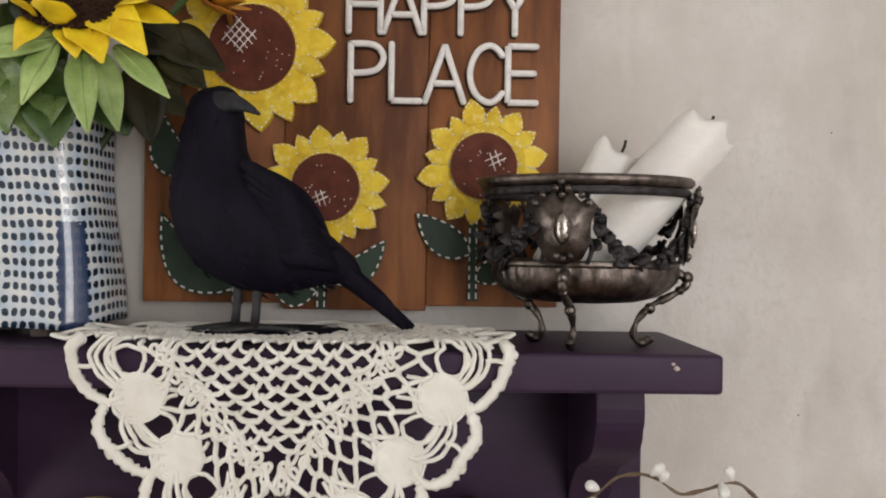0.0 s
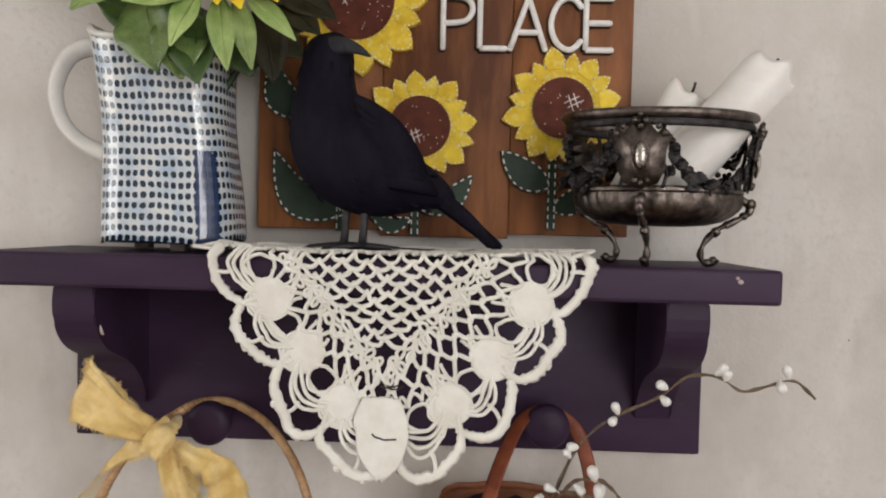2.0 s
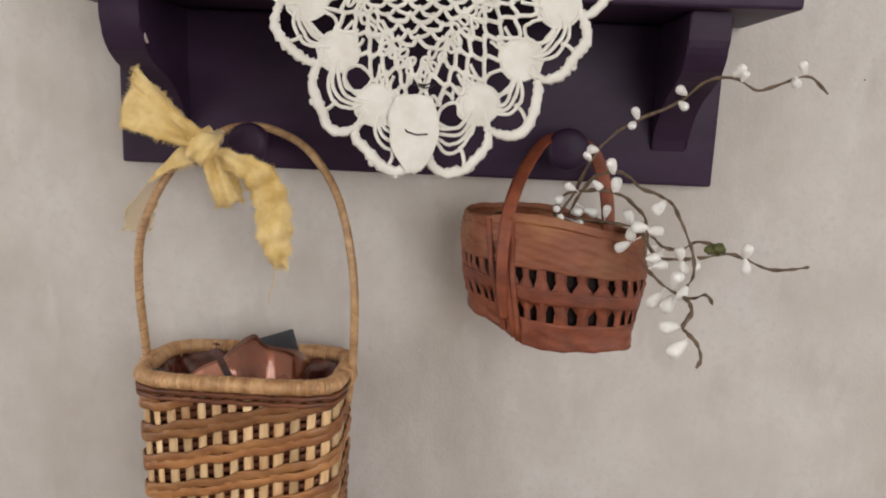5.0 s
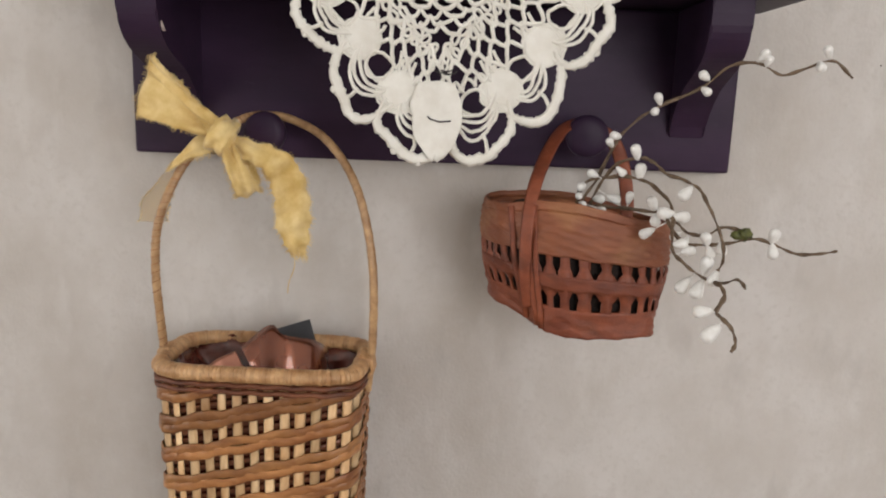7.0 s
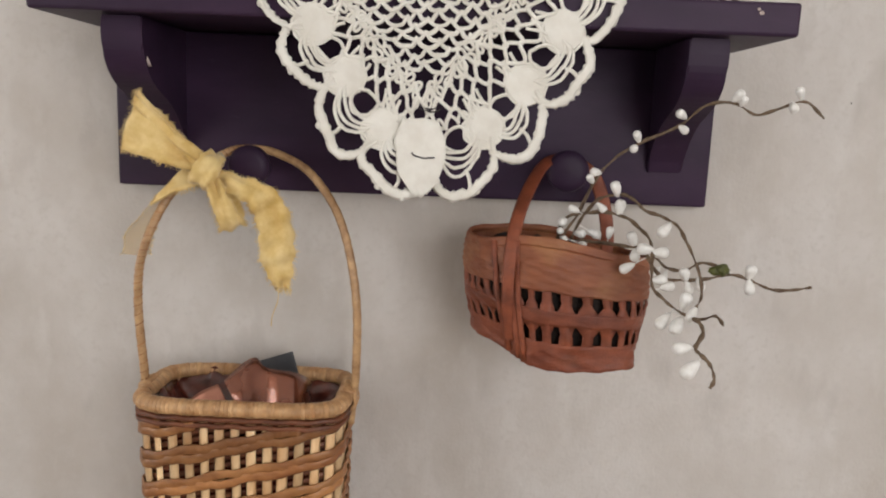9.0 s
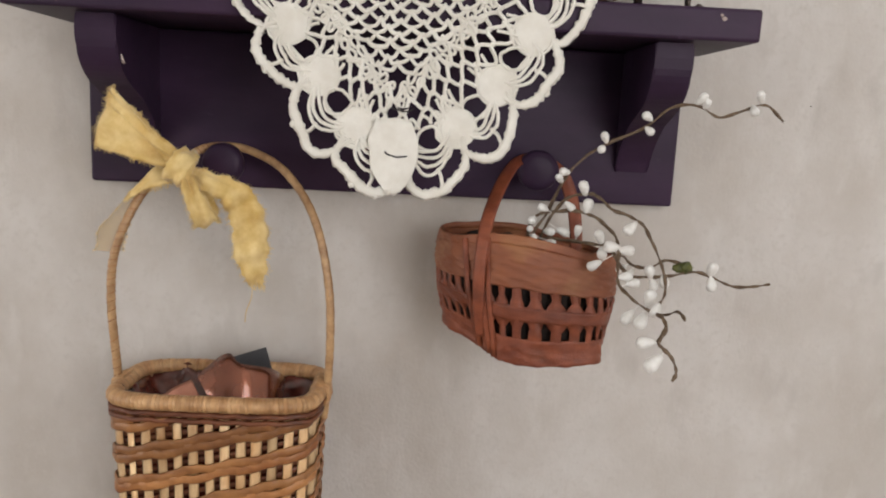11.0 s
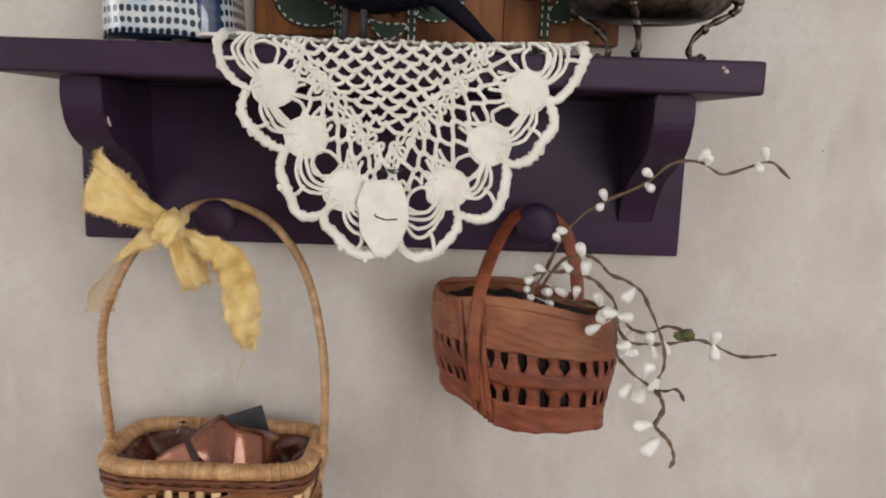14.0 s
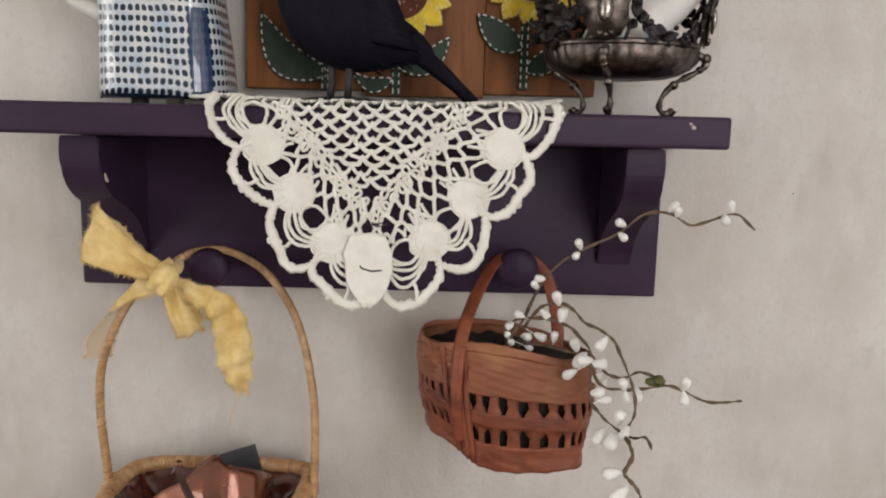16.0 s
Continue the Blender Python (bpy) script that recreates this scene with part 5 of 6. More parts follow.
    bm = bmesh.new()
    turns = []
    for i in range(0, len(hoop) * 4):
        s = i / 4
        j = int(s)
        if j >= len(hoop) - 1:
            break
        p = hoop[j].lerp(hoop[j + 1], s - j)
        d = (hoop[j + 1] - hoop[j]).normalized()
        u = Vector((0, 1, 0)) - d * d.y
        u.normalize()
        w = d.cross(u)
        turns.append(p + 0.0037 * (math.cos(i * 0.9) * u + math.sin(i * 0.9) * w))
    tube(bm, turns[40:330], 0.00065, 5)
    part("binding", bm, CANE_D, hd, "fine cane binding round the handle")
    for sx in (-1, 1):
        for k in range(7):
            bm = bmesh.new()
            tube(bm, [(sx * 0.088, -0.012 + 0.004 * k, top + 0.0165), (sx * 0.0985, -0.010 + 0.0035 * k, top + 0.013), (sx * 0.0998, -0.009 + 0.003 * k, top + 0.002), (sx * 0.094, -0.010 + 0.0035 * k, top - 0.004)], 0.0021, 6)
            part("lashing", bm, CANE, b)
    bm = bmesh.new()
    box(bm, -0.082, 0.082, -0.043, 0.043, -0.006, 0.002, 0.002)
    part("base", bm, CANE_D, b)
    return b


LOOPS = {}


def even_loop_cache(n, hx, hy):
    key = (n, round(hx, 5), round(hy, 5))
    if key not in LOOPS:
        LOOPS[key] = even_loop(hx, hy, n)
    return LOOPS[key]


cane_basket()


def basket_filling():
    o = (-0.1440, -0.0855, 1.112)
    f = thing("cellophane_liner", o, "crumpled glossy dark brown film lining the cane basket, with an added dark wall below", "wrapping")
    bm = bmesh.new()
    n = 40
    rows = []
    for j in range(25):
        row = []
        for k in range(n + 1):
            u, v = 2 * k / n - 1, 2 * j / 24 - 1
            edge = max(abs(u), abs(v)) ** 6
            h = 0.006 * noise.noise(Vector((u * 3.2, v * 2.4, 1.5))) + 0.006 * noise.noise(Vector((u * 8, v * 6, 4))) + 0.036 * edge - 0.004
            row.append(bm.verts.new((u * 0.0835, v * 0.0435, h)))
        rows.append(row)
    for j in range(24):
        for k in range(n):
            bm.faces.new((rows[j][k], rows[j][k + 1], rows[j + 1][k + 1], rows[j + 1][k]))
    bm.normal_update()
    bmesh.ops.solidify(bm, geom=bm.faces[:], thickness=0.0008)
    part("film", bm, LINER, f, smooth=True)
    # unseen wall of the same film, added so the gaps between stakes stay shaded
    bm = bmesh.new()
    rows = [[bm.verts.new((p.x * (1 + 0.02 * noise.noise(Vector((p.x * 60, z * 60, 2.0)))), p.y, z - 0.147)) for p in even_loop_cache(72, 0.0775 + 0.02 * z, 0.0375 + 0.02 * z)] for z in (0.006, 0.05, 0.10, 0.150)]
    for A, B in zip(rows, rows[1:]):
        for k in range(72):
            bm.faces.new((A[k], A[(k + 1) % 72], B[(k + 1) % 72], B[k]))
    bm.faces.new(rows[0])
    part("film", bm, LINER, f)
    # a curled copper sheet: a flat flap, a dark slit, a bright ridge and a broad roll that turns down
    o2 = Vector((-0.140, -0.095, 1.120))
    g = thing("copper_ornament", o2, "curled thin copper sheet ornament lying in the cane basket", "ornament")

    def sheet(name, upper, lower, bow, mt, label=""):
        up, lo = smooth_line(upper, 8), smooth_line(lower, 8)
        bm = bmesh.new()
        grid = []
        for i in range(len(up)):
            q = i / (len(up) - 1)
            row = []
            for j in range(9):
                w = j / 8
                p = up[i].lerp(lo[i], w) - o2
                p.y -= bow(q) * math.sin(math.pi * (0.15 + 0.7 * w)) + 0.0006 * noise.noise(p * 70)
                row.append(bm.verts.new(p))
            grid.append(row)
        for A, B in zip(grid, grid[1:]):
            for j in range(8):
                bm.faces.new((A[j], A[j + 1], B[j + 1], B[j]))
        bm.normal_update()
        bmesh.ops.solidify(bm, geom=bm.faces[:], thickness=0.0009)
        return part(name, bm, mt, g, label)

    sheet("flap", [(-0.195, -0.100, 1.138), (-0.184, -0.100, 1.146), (-0.170, -0.098, 1.1525)], [(-0.190, -0.112, 1.118), (-0.172, -0.115, 1.120), (-0.150, -0.116, 1.1290)], lambda q: 0.001, COPPER, "flat satin copper flap")
    sheet("curl", [(-0.1665, -0.092, 1.1535), (-0.1580, -0.085, 1.1620), (-0.1480, -0.080, 1.1700), (-0.1390, -0.079, 1.1725), (-0.1300, -0.083, 1.1655), (-0.1120, -0.088, 1.1650), (-0.1000, -0.085, 1.1625), (-0.0930, -0.074, 1.1550), (-0.0900, -0.058, 1.1440)],
          [(-0.1465, -0.110, 1.1310), (-0.1415, -0.120, 1.1270), (-0.1350, -0.125, 1.1250), (-0.1265, -0.117, 1.1220), (-0.1200, -0.113, 1.1180), (-0.1120, -0.117, 1.1170), (-0.1020, -0.119, 1.1160), (-0.0910, -0.110, 1.1150), (-0.0870, -0.085, 1.1150)], lambda q: 0.001 + 0.014 * max(0.0, q - 0.4), COPPER_SHADED, "glossy copper curl with a bright ridge, its dark reflections put into a brown tone")
    c = thing("slate_card", (-0.1200, -0.0465, 1.1505), "dark slate-grey folded card sticking up in the cane basket", "card")
    bm = bmesh.new()
    box(bm, -0.0190, 0.0190, -0.0016, 0.0016, -0.036, 0.0160, 0.0006)
    cd = part("card", bm, SLATE, c)
    cd.matrix_basis = pose(-0.007, 0.004, -0.004, -12, -19, 0)


basket_filling()


# ---- the cloth bow ----
def strip(bm, pts, widths, sides, thick=0.0007, wav=0.0012, seed=0.0, n=9, scallop=0.0):
    """A strip of cloth through pts; sides: the direction of its width at each point."""
    line = smooth_line(pts, 8)
    wd = smooth_line([(w, 0, 0) for w in widths], 8)
    sd = smooth_line(sides, 8)
    grid = []
    for i, p in enumerate(line):
        s = Vector(sd[i]).normalized()
        d = (line[min(i + 1, len(line) - 1)] - line[max(i - 1, 0)]).normalized()
        nr = d.cross(s)
        row = []
        for k in range(n):
            q = 2 * k / (n - 1) - 1
            e = wav * (math.sin(q * 4 + i * 0.23 + seed) + 6 * scallop * math.sin(i * 0.9 + q * 1.5 + seed) + 1.5 * noise.noise(Vector((q * 2, i * 0.16, seed))))
            jag = 0.0022 * noise.noise(Vector((i * 1.3, q * 3, seed + 9))) if abs(q) == 1 else 0
            fold = 1 + scallop * (math.sin(i * 1.25 + seed + q) + 0.6 * noise.noise(Vector((i * 0.5, q, seed))))
            row.append(p + s * (q * wd[i].x * fold + jag) + nr * (e + scallop * 0.022 * math.sin(i * 1.25 + q * 1.3)) - Vector((0, 0, scallop * 0.02 * abs(q))))
        grid.append(row)
    vs = [[bm.verts.new(p) for p in r] for r in grid]
    for A, B in zip(vs, vs[1:]):
        for k in range(n - 1):
            bm.faces.new((A[k], A[k + 1], B[k + 1], B[k]))
    bm.normal_update()
    bmesh.ops.solidify(bm, geom=bm.faces[:], thickness=thick)
    return grid


def frays(bm, grid, rng, ends=False, long=0.005):
    for i, row in enumerate(grid[:-1]):
        for e, inner in ((0, 1), (-1, -2)):
            for _ in range(3):
                a = row[e].lerp(grid[i + 1][e], rng.random())
                out = (row[e] - row[inner]).normalized()
                d = (grid[i + 1][e] - row[e]).normalized()
                h = long * rng.uniform(0.3, 1.0)
                tube(bm, [a - out * 0.001, a + out * h * 0.5 + d * rng.uniform(-1, 1) * h * 0.3, a + out * h + d * rng.uniform(-1, 1) * h * 0.6 + Vector((0, rng.uniform(-0.001, 0.001), -0.001))], [0.0003, 0.00025, 0.0001], 3, cap=False)
    if ends:
        a, b = grid[-1], grid[-2]
        for k in range(len(a) * 4):
            s = k / 4
            j = min(int(s), len(a) - 2)
            p = a[j].lerp(a[j + 1], s - j)
            d = (a[j] - b[j]).normalized()
            h = long * rng.uniform(0.4, 1.5)
            tube(bm, [p - d * 0.001, p + d * h * 0.6 + Vector((rng.uniform(-1, 1) * 0.001, 0, -0.0005)), p + d * h + Vector((rng.uniform(-1, 1) * 0.002, 0, -0.0015))], [0.0003, 0.00025, 0.0001], 3, cap=False)


def cloth_bow():
    rng = random.Random(31)
    o = Vector((-0.1765, -0.099, 1.3465))
    b = thing("cloth_bow", o, "mustard yellow frayed muslin bow tied round the basket handle", "bow")
    specs = (
        ("upper_loop", [(0.003, -0.002, 0.001), (-0.022, -0.011, 0.016), (-0.042, -0.013, 0.030), (-0.0655, -0.010, 0.0400)], [0.006, 0.0135, 0.0200, 0.0240], [(0.5, 0.5, 1), (0.42, 0.4, 1), (0.36, 0.25, 1), (0.28, 0.1, 1)], 0.0026, True),
        ("upper_fold", [(0.004, -0.004, 0.004), (-0.018, -0.013, 0.022), (-0.036, -0.014, 0.040), (-0.0565, -0.009, 0.0610)], [0.005, 0.0075, 0.0080, 0.0070], [(0.5, 0.5, 1), (0.5, -0.5, 1), (0.5, -0.5, 1), (0.5, -0.2, 1)], 0.0020, True),
        ("long_tail", [(0.002, -0.002, 0.0), (0.026, -0.010, -0.008), (0.050, -0.010, -0.020), (0.060, -0.006, -0.046), (0.062, -0.004, -0.074), (0.0645, -0.002, -0.100)], [0.006, 0.009, 0.0135, 0.0148, 0.0148, 0.0070], [(0.5, 0.3, 1), (0.6, 0.3, 0.9), (0.95, 0.2, 0.5), (1, 0.25, 0.1), (1, 0.3, 0), (1, 0.3, -0.2)], 0.0020, True),
        ("lower_loop", [(0.004, -0.006, -0.004), (0.014, -0.018, -0.020), (0.023, -0.021, -0.037), (0.025, -0.012, -0.048), (0.023, -0.002, -0.040), (0.016, 0.002, -0.018), (0.008, 0.0, -0.004)], [0.005, 0.0075, 0.0098, 0.0094, 0.009, 0.007, 0.006], [(1, 0.35, 0.1), (1, 0.4, 0.2), (1, 0.45, 0.3), (1, 0.4, 0.4), (1, 0.3, 0.3), (1, 0.2, 0.1), (1, 0.2, 0)], 0.0018, False),
        ("left_tail", [(-0.002, 0.003, -0.002), (-0.016, 0.006, -0.004), (-0.032, 0.008, -0.010), (-0.046, 0.010, -0.022)], [0.007, 0.0125, 0.0130, 0.0110], [(0.2, 0.4, 1), (0.15, 0.3, 1), (0.3, 0.4, 0.9), (0.6, 0.5, 0.8)], 0.0018, True),
        ("gauze_end", [(-0.042, 0.011, -0.020), (-0.055, 0.014, -0.036), (-0.066, 0.016, -0.056), (-0.072, 0.016, -0.080)], [0.0100, 0.0120, 0.0130, 0.0120], [(0.6, 0.5, 0.8), (0.8, 0.5, 0.6), (1, 0.4, 0.2), (1, 0.3, 0)], 0.0016, True),
    )
    for i, (name, pts, widths, sides, wav, ends) in enumerate(specs):
        bm = bmesh.new()
        grid = strip(bm, pts, widths, sides, 0.0007, wav, i * 3.1, 11, 0.065 if name == "long_tail" else 0.0)
        pt = part(name, bm, GAUZE if name == "gauze_end" else CLOTH, b, "thin see-through frayed end" if name == "gauze_end" else "")
        bm = bmesh.new()
        frays(bm, grid, rng, ends and name != "gauze_end", 0.0040 if "tail" in name else 0.0016 if name == "gauze_end" else 0.0032)
        if name == "long_tail":
            p = grid[-1][3]
            tube(bm, smooth_line([p, p + Vector((0.000, 0, -0.012)), p + Vector((-0.005, 0, -0.026)), p + Vector((-0.006, 0, -0.036))], 4), [0.0004] * 13, 4)
        part("frayed_threads", bm, CLOTH, pt)
    bm = bmesh.new()
    strip(bm, [(0.008, 0.002, 0.014), (0.006, -0.011, 0.0105), (0.001, -0.0175, 0.001), (-0.004, -0.0135, -0.009), (-0.006, 0.000, -0.014)], [0.0075, 0.0095, 0.0098, 0.0095, 0.0075], [(1, 0, -0.6), (1, 0.2, -0.6), (1, 0, -0.5), (1, -0.2, -0.5), (1, 0, -0.5)], 0.0009, 0.0020, 5.5)
    blob(bm, (0.001, -0.006, 0.0), (0.0105, 0.0085, 0.0125), (0, 28, 0), 3, 0.35, 6)
    part("knot", bm, CLOTH, b)
    # the band that goes round the handle
    bm = bmesh.new()
    tube(bm, [(0.002 + 0.0085 * math.cos(k * 0.5236) * 0.5, 0.010 + 0.020 * math.sin(k * 0.5236), 0.004 + 0.006 * math.cos(k * 0.5236)) for k in range(12)], 0.0065, 8, closed=True, flat=0.4)
    part("band", bm, CLOTH, b)
    return b


cloth_bow()


# ---- the splint basket on the second peg ----
RIM = [(0.063, -0.058, 1.303), (0.055, -0.090, 1.300), (0.070, -0.132, 1.3030), (0.112, -0.152, 1.3080), (0.172, -0.152, 1.2965), (0.205, -0.124, 1.290), (0.190, -0.066, 1.290), (0.128, -0.052, 1.304)]
BASE = [(0.069, -0.070, 1.216), (0.061, -0.098, 1.215), (0.086, -0.130, 1.209), (0.118, -0.152, 1.1965), (0.184, -0.151, 1.1985), (0.197, -0.120, 1.203), (0.176, -0.080, 1.210), (0.122, -0.068, 1.214)]


# near-black brown that puts the basket's inner shade into a colour
SHADE_CORE = material("inner_shade", (0.010, 0.006, 0.005), (0.024, 0.014, 0.010), 0.006, 0.9, 0.8, 0.002)


def splint_basket():
    o = Vector((0.13, -0.105, 1.20))
    b = thing("splint_basket", o, "small reddish-brown splint basket with openwork, hanging askew from a peg", "basket")
    n = 96
    top = smooth_line(RIM, n // 8, True)
    low = smooth_line(BASE, n // 8, True)
    mid = sum(top, Vector()) / n

    def at(k, v, off=0.0):
        k = k % n
        i = int(k)
        f = k - i
        a, c = top[i].lerp(top[(i + 1) % n], f), low[i].lerp(low[(i + 1) % n], f)
        p = a.lerp(c, v)
        out = Vector((p.x - mid.x, (p.y - mid.y) * 1.3, 0)).normalized()
        rag = 0.0013 * noise.noise(p * 190) + 0.0018 * noise.noise(p * 45)
        return p + out * (0.0055 * math.sin(math.pi * min(1, v * 1.15)) + off + rag) + Vector((0, 0, 0.0012 * noise.noise(p * 130 + Vector((5, 0, 0))))) - o

    def band(name, v0, v1, rows, ridge, off=0.0, label="", mt=SPLINT):
        bm = bmesh.new()
        outer = [[bm.verts.new(at(k, v0 + (v1 - v0) * j / rows + 0.012 * noise.noise(Vector((k * 0.16, v0 * 9, 0))), off + ridge * (0.6 * (j % 2) + 0.55 * ((j // 2 + k // 3) % 2)) + 0.0006 * noise.noise(Vector((k * 0.5, j, v0 * 7))))) for k in range(n)] for j in range(rows + 1)]
        inner = [[bm.verts.new(at(k, v0 + (v1 - v0) * j / rows, off - 0.0016)) for k in range(n)] for j in (0, rows)]
        for j in range(rows):
            for k in range(n):
                bm.faces.new((outer[j][k], outer[j][(k + 1) % n], outer[j + 1][(k + 1) % n], outer[j + 1][k]))
        for k in range(n):
            q = (k + 1) % n
            bm.faces.new((inner[0][k], inner[1][k], inner[1][q], inner[0][q]))
            bm.faces.new((outer[0][k], inner[0][k], inner[0][q], outer[0][q]))
            bm.faces.new((outer[-1][k], outer[-1][q], inner[1][q], inner[1][k]))
        part(name, bm, mt, b, label)

    band("rim_band", -0.01, 0.065, 6, 0.0008, 0.0004, "", WEAVE)
    band("fine_weave", 0.06, 0.385, 20, 0.0016, 0.0, "closely woven fine splints", WEAVE)
    band("middle_band", 0.525, 0.645, 5, 0.0006, 0.0004)
    band("lower_band", 0.785, 1.0, 9, 0.0008, 0.0)
    # uprights, wide and narrow by turns, so that pointed openings stay between them
    m = 34
    for i in range(m):
        k = i * n / m
        bm = bmesh.new()
        for v0, v1 in ((0.365, 0.54), (0.63, 0.80)):
            rows = []
            lower = v0 > 0.5
            for s, w in ((0, 1.5 if lower else 0.9), (0.18, 1.35 if lower else 0.80), (0.45, 0.75 if lower else 0.85), (0.55, 0.85 if lower else 0.75), (0.82, 0.80 if lower else 1.35), (1, 0.9 if lower else 1.5)):
                w *= 1 + 0.45 * noise.noise(Vector((i * 3.7, s * 2, v0 * 5)))
                v = v0 + (v1 - v0) * s
                rows.append([at(k + q * w, v, -0.0002 + 0.0008 * (1 - abs(q))) for q in (-0.92, 0, 0.92)])
            fr = [[bm.verts.new(p) for p in r] for r in rows]
            bk = [[bm.verts.new(p + (mid - o - p).normalized() * 0.0012) for p in r] for r in rows]
            for j in range(5):
                for c in range(2):
                    bm.faces.new((fr[j][c], fr[j][c + 1], fr[j + 1][c + 1], fr[j + 1][c]))
                    bm.faces.new((bk[j][c], bk[j + 1][c], bk[j + 1][c + 1], bk[j][c + 1]))
                bm.faces.new((fr[j][0], fr[j + 1][0], bk[j + 1][0], bk[j][0]))
                bm.faces.new((fr[j][2], bk[j][2], bk[j + 1][2], fr[j + 1][2]))
        part("upright", bm, SPLINT, b)
    bm = bmesh.new()
    fl = [bm.verts.new(p - o + Vector((0, 0, 0.002))) for p in low]
    ff = [bm.verts.new(p - o + Vector((0, 0, 0.0005))) for p in low]
    bm.faces.new(fl)
    bm.faces.new(ff)
    for k in range(n):
        bm.faces.new((fl[k], fl[(k + 1) % n], ff[(k + 1) % n], ff[k]))
    part("base", bm, SPLINT, b, smooth=False)
    # dark core added round the branches to stand for the shade inside
    bm = bmesh.new()
    rows = []
    for j, (v, k) in enumerate(((0.97, 0.88), (0.6, 0.86), (0.14, 0.90), (0.08, 0.80), (0.05, 0.40), (0.04, 0.05))):
        c = Vector((0.0, 0.0, 0.0))
        ring = [at(q * 2, v) for q in range(48)]
        c = sum(ring, Vector()) / 48
        rows.append([bm.verts.new(c + (p - c) * k * (1 + 0.10 * noise.noise(p * 120)) + Vector((0, 0, 0.004 * noise.noise(p * 150)))) for p in ring])
    for A, B in zip(rows, rows[1:]):
        for q in range(48):
            bm.faces.new((A[q], A[(q + 1) % 48], B[(q + 1) % 48], B[q]))
    bm.faces.new(rows[0])
    bm.faces.new(rows[-1])
    part("shade_core", bm, SHADE_CORE, b, "added dark core that stands for shade inside the basket")
    # bent splint handle over the peg
    bm = bmesh.new()
    hl = smooth_line([(0.090, -0.142, 1.218), (0.086, -0.150, 1.250), (0.0860, -0.152, 1.288), (0.0920, -0.134, 1.320), (0.106, -0.098, 1.347), (0.122, -0.064, 1.3640), (0.140, -0.0440, 1.3690), (0.156, -0.043, 1.3640), (0.170, -0.048, 1.350), (0.179, -0.055, 1.325), (0.183, -0.061, 1.296), (0.182, -0.067, 1.270)], 7)
    wd = smooth_line([(w, 0, 0) for w in (0.0046, 0.0050, 0.0054, 0.0058, 0.0060, 0.0054, 0.0036, 0.0048, 0.0062, 0.0062, 0.006, 0.006)], 7)
    tube(bm, [p - o for p in hl], [w.x for w in wd], 8, flat=0.17, up=(-0.3, -1, 0.25))
    part("handle", bm, SPLINT, b, "bent flat splint handle")
    for off, w in ((-0.0125, 0.0026), (0.0085, 0.0028), (0.0165, 0.0024)):
        bm = bmesh.new()
        line = []
        k0 = 2.35 * n / 8 + off * 170
        for j in range(9):
            line.append(at(k0 + 0.5 * (j / 8), 0.02 + 0.97 * j / 8, 0.0022))
        tube(bm, line, w, 6, flat=0.22, up=(-0.4, -1, 0))
        part("side_splint", bm, SPLINT, b)
    return b


splint_basket()


# ---- white-budded branches in the splint basket ----
def berry_branch(name_label, lines, buds, seed):
    """buds: the middle of each one and its size; each grows from the nearest twig."""
    rng = random.Random(seed)
    o = Vector(lines[0][0][0])
    t = thing("berry_branch", o, name_label, "branch", "branches in the splint basket")
    curves = []
    for pts, r0, r1 in lines:
        q = smooth_line(pts, 7)
        q = [p - o + Vector([0.0007 * noise.noise(p * 90 + Vector((s, 0, seed))) for s in (0, 5, 9)]) for p in q]
        curves += q
        bm = bmesh.new()
        tube(bm, q, [r0 + (r1 - r0) * i / (len(q) - 1) + 0.00030 * math.sin(i * 1.3) + 0.00025 * math.sin(i * 0.45) for i in range(len(q))], 7)
        part("twig", bm, TWIG, t)
    prof = [(0.0002, -1.0), (0.40, -0.86), (0.66, -0.5), (0.90, 0.0), (1.0, 0.36), (0.92, 0.68), (0.62, 0.91), (0.28, 0.99), (0.0002, 1.0)]
    for x, y, z, big in buds:
        c = Vector((x, y - 0.002, z)) - o
        root = min(curves, key=lambda p: (p - c).length)
        way = c - root + Vector((rng.uniform(-1, 1), -0.6, rng.uniform(-1, 1))) * 0.0012
        way = way.normalized()
        L, R = 0.0060 * big, 0.0039 * big * rng.uniform(0.92, 1.08)
        bm = bmesh.new()
        tube(bm, [root, c - way * L * 0.8], 0.0005, 5)
        rings = lathe(bm, [(rr * R if rr > 0.001 else rr, h * L) for rr, h in prof], 12)
        m = Matrix.Translation(c) @ way.to_track_quat("Z", "Y").to_matrix().to_4x4()
        for row in rings:
            for v in row:
                v.co = m @ v.co
        part("bud", bm, BUD, t)
    return t


berry_branch("slender brown branch with white buds reaching up past the shelf", [
    ([(0.130, -0.115, 1.262), (0.131, -0.128, 1.303), (0.142, -0.130, 1.325), (0.159, -0.129, 1.361), (0.185, -0.128, 1.384), (0.220, -0.128, 1.401), (0.238, -0.135, 1.418), (0.257, -0.145, 1.421), (0.273, -0.152, 1.412), (0.291, -0.160, 1.419), (0.306, -0.164, 1.423), (0.320, -0.165, 1.411)], 0.0014, 0.0010)],
    [(0.155, -0.129, 1.361, 0.9), (0.151, -0.129, 1.355, 0.85), (0.187, -0.128, 1.391, 0.95), (0.185, -0.128, 1.382, 0.9), (0.221, -0.130, 1.410, 1.0), (0.223, -0.129, 1.399, 0.85), (0.259, -0.145, 1.426, 1.05), (0.263, -0.147, 1.422, 0.8), (0.300, -0.163, 1.429, 0.95), (0.296, -0.162, 1.419, 0.95)], 1)
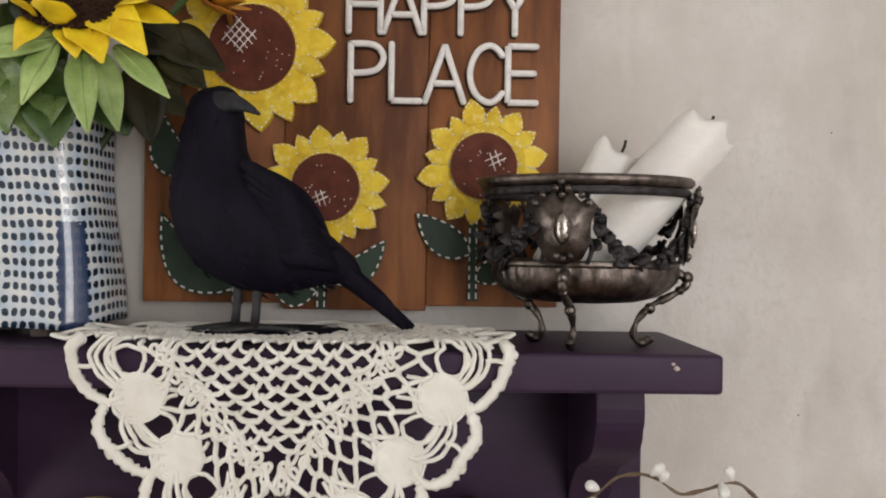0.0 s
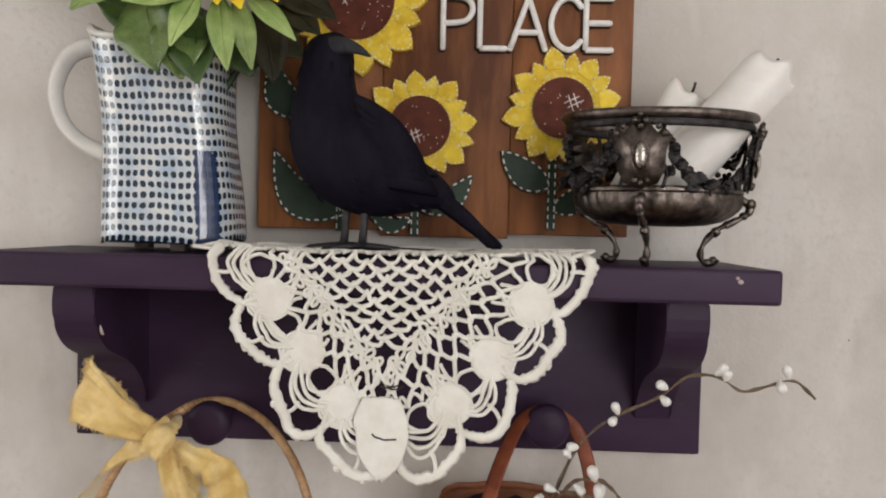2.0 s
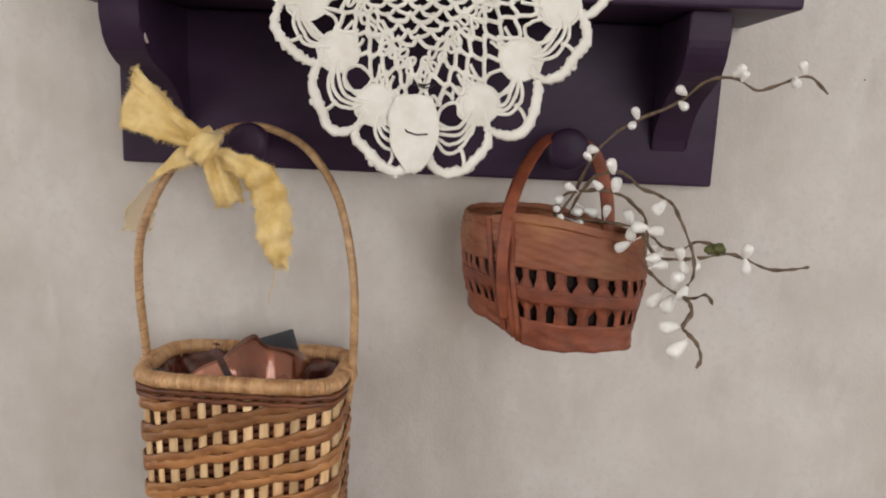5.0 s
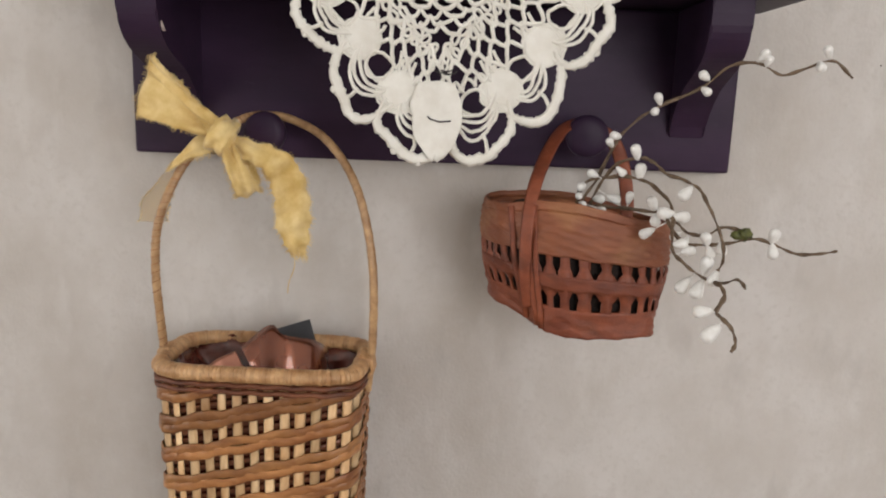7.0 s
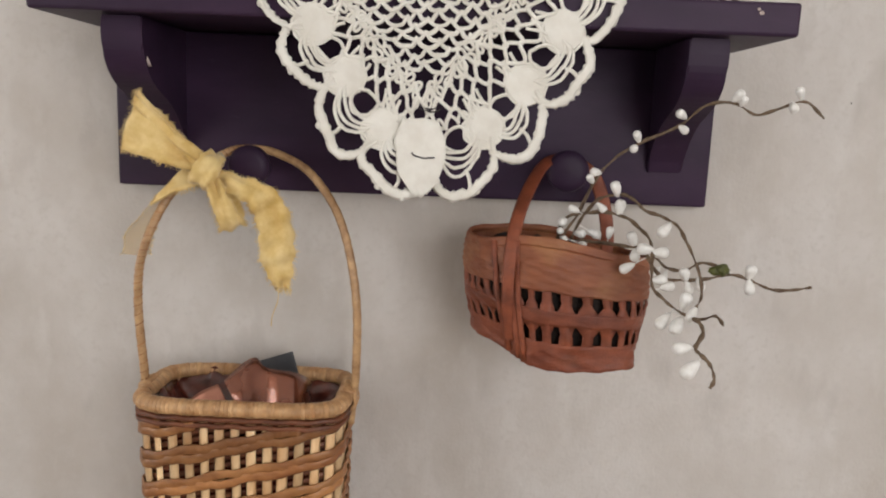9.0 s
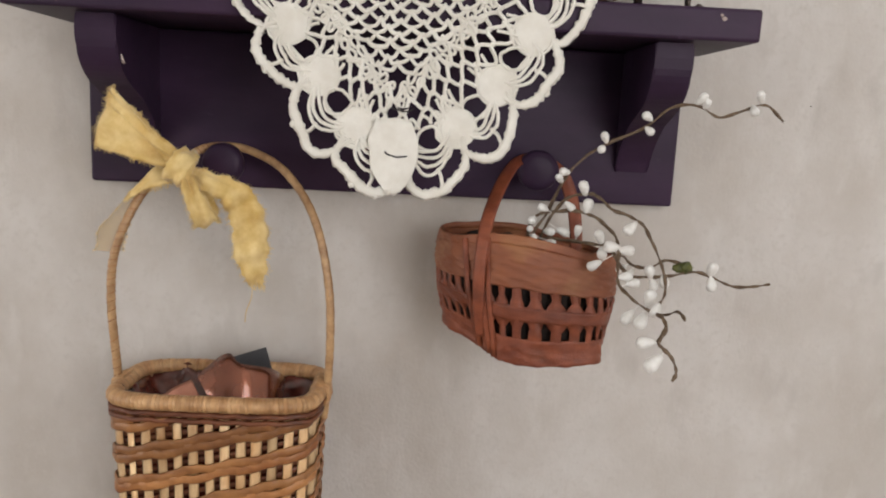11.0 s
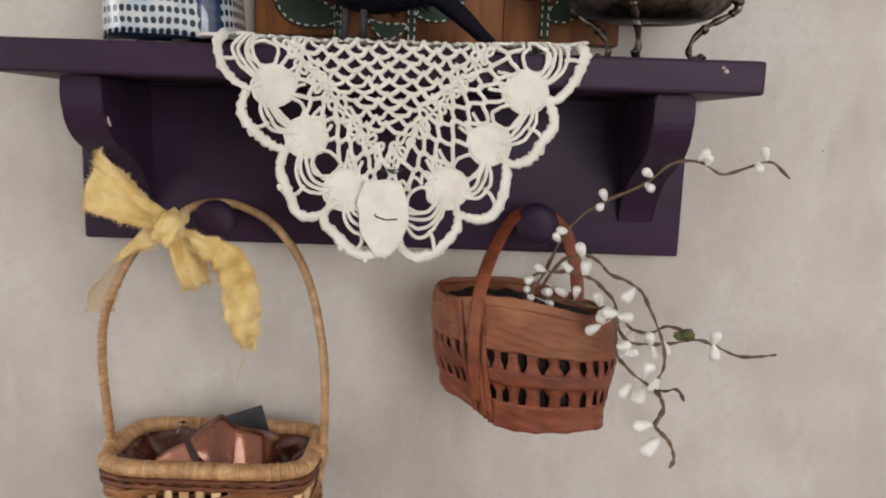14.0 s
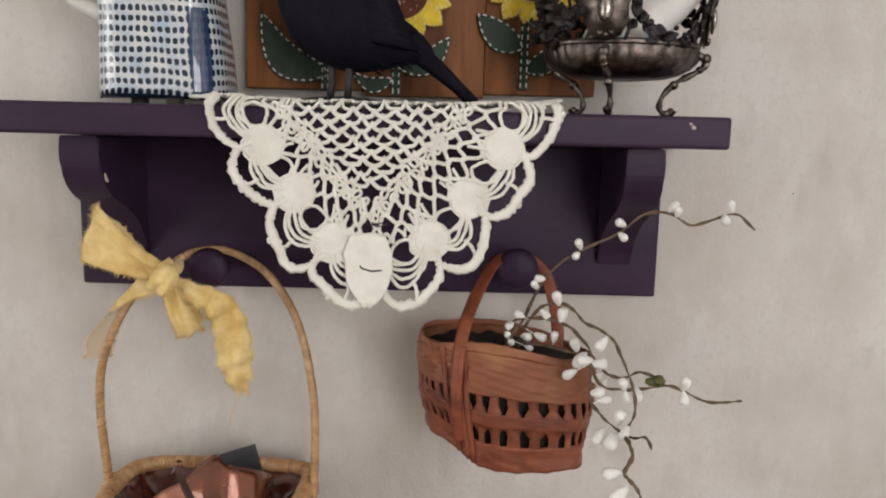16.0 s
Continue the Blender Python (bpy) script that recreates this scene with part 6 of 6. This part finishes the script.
berry_branch("arching brown branch with a few white buds", [
    ([(0.136, -0.110, 1.270), (0.140, -0.122, 1.305), (0.148, -0.137, 1.329), (0.156, -0.149, 1.341), (0.169, -0.160, 1.346), (0.177, -0.172, 1.344), (0.184, -0.184, 1.337), (0.196, -0.196, 1.333), (0.203, -0.208, 1.328), (0.208, -0.220, 1.316), (0.213, -0.231, 1.300), (0.213, -0.243, 1.286), (0.206, -0.255, 1.279)], 0.0015, 0.0010)],
    [(0.166, -0.159, 1.350, 1.15), (0.195, -0.201, 1.325, 1.1), (0.138, -0.134, 1.330, 0.85), (0.158, -0.145, 1.334, 0.9), (0.145, -0.125, 1.309, 0.95), (0.157, -0.128, 1.310, 1.0), (0.203, -0.255, 1.275, 1.0)], 2)
berry_branch("drooping brown branch with clustered white buds and a crooked tip", [
    ([(0.130, -0.108, 1.270), (0.131, -0.122, 1.317), (0.150, -0.138, 1.328), (0.164, -0.152, 1.330), (0.177, -0.165, 1.327), (0.187, -0.178, 1.318), (0.190, -0.192, 1.308), (0.187, -0.205, 1.295), (0.186, -0.218, 1.284), (0.192, -0.232, 1.277), (0.203, -0.245, 1.271), (0.208, -0.258, 1.272), (0.214, -0.272, 1.278), (0.2145, -0.285, 1.275)], 0.0016, 0.0009),
    ([(0.204, -0.250, 1.2710), (0.202, -0.274, 1.2745), (0.202, -0.285, 1.270), (0.195, -0.293, 1.262), (0.197, -0.297, 1.259), (0.202, -0.302, 1.254), (0.204, -0.306, 1.246), (0.202, -0.307, 1.240)], 0.0016, 0.0010)],
    [(0.131, -0.125, 1.319, 0.95), (0.129, -0.125, 1.311, 0.85), (0.132, -0.125, 1.304, 0.85), (0.171, -0.155, 1.335, 1.15), (0.147, -0.132, 1.301, 0.7), (0.185, -0.190, 1.308, 1.15), (0.195, -0.192, 1.306, 1.15), (0.191, -0.211, 1.289, 1.0), (0.196, -0.216, 1.285, 0.9), (0.202, -0.240, 1.280, 1.1), (0.189, -0.237, 1.265, 1.15), (0.197, -0.243, 1.264, 1.15), (0.186, -0.293, 1.262, 1.1), (0.191, -0.298, 1.250, 1.25)], 3)
berry_branch("forked brown branch with white buds and green tape reaching sideways", [
    ([(0.136, -0.112, 1.275), (0.140, -0.124, 1.301), (0.161, -0.134, 1.303), (0.178, -0.153, 1.304), (0.191, -0.161, 1.304), (0.200, -0.167, 1.298), (0.208, -0.172, 1.291), (0.219, -0.181, 1.291), (0.229, -0.191, 1.299), (0.240, -0.203, 1.298)], 0.0015, 0.0011),
    ([(0.192, -0.168, 1.300), (0.199, -0.188, 1.287), (0.215, -0.194, 1.286), (0.230, -0.201, 1.289), (0.246, -0.207, 1.294), (0.258, -0.213, 1.291), (0.270, -0.219, 1.287), (0.284, -0.226, 1.288), (0.294, -0.232, 1.292)], 0.0013, 0.0010)],
    [(0.168, -0.137, 1.312, 0.9), (0.183, -0.155, 1.310, 1.1), (0.184, -0.162, 1.299, 1.05), (0.178, -0.165, 1.289, 1.1), (0.189, -0.161, 1.304, 0.8), (0.199, -0.170, 1.288, 0.85), (0.206, -0.172, 1.284, 0.8), (0.215, -0.194, 1.290, 1.0), (0.218, -0.195, 1.281, 0.9), (0.225, -0.199, 1.285, 1.05), (0.257, -0.211, 1.297, 1.0), (0.257, -0.212, 1.287, 1.05)], 4)


def green_tape():
    bm = bmesh.new()
    blob(bm, (0, 0, 0), (0.0052, 0.0038, 0.0043), (0, 20, 0), 3, 0.6, 2)
    blob(bm, (-0.006, 0, -0.001), (0.005, 0.003, 0.003), (0, 10, 0), 2, 0.4, 5)
    ob = part("florist_tape", bm, MOSS)
    ob.matrix_world = pose(0.2400, -0.2040, 1.2965)
    tagged(ob, "knob of green florist tape on the branch", "tape")


green_tape()
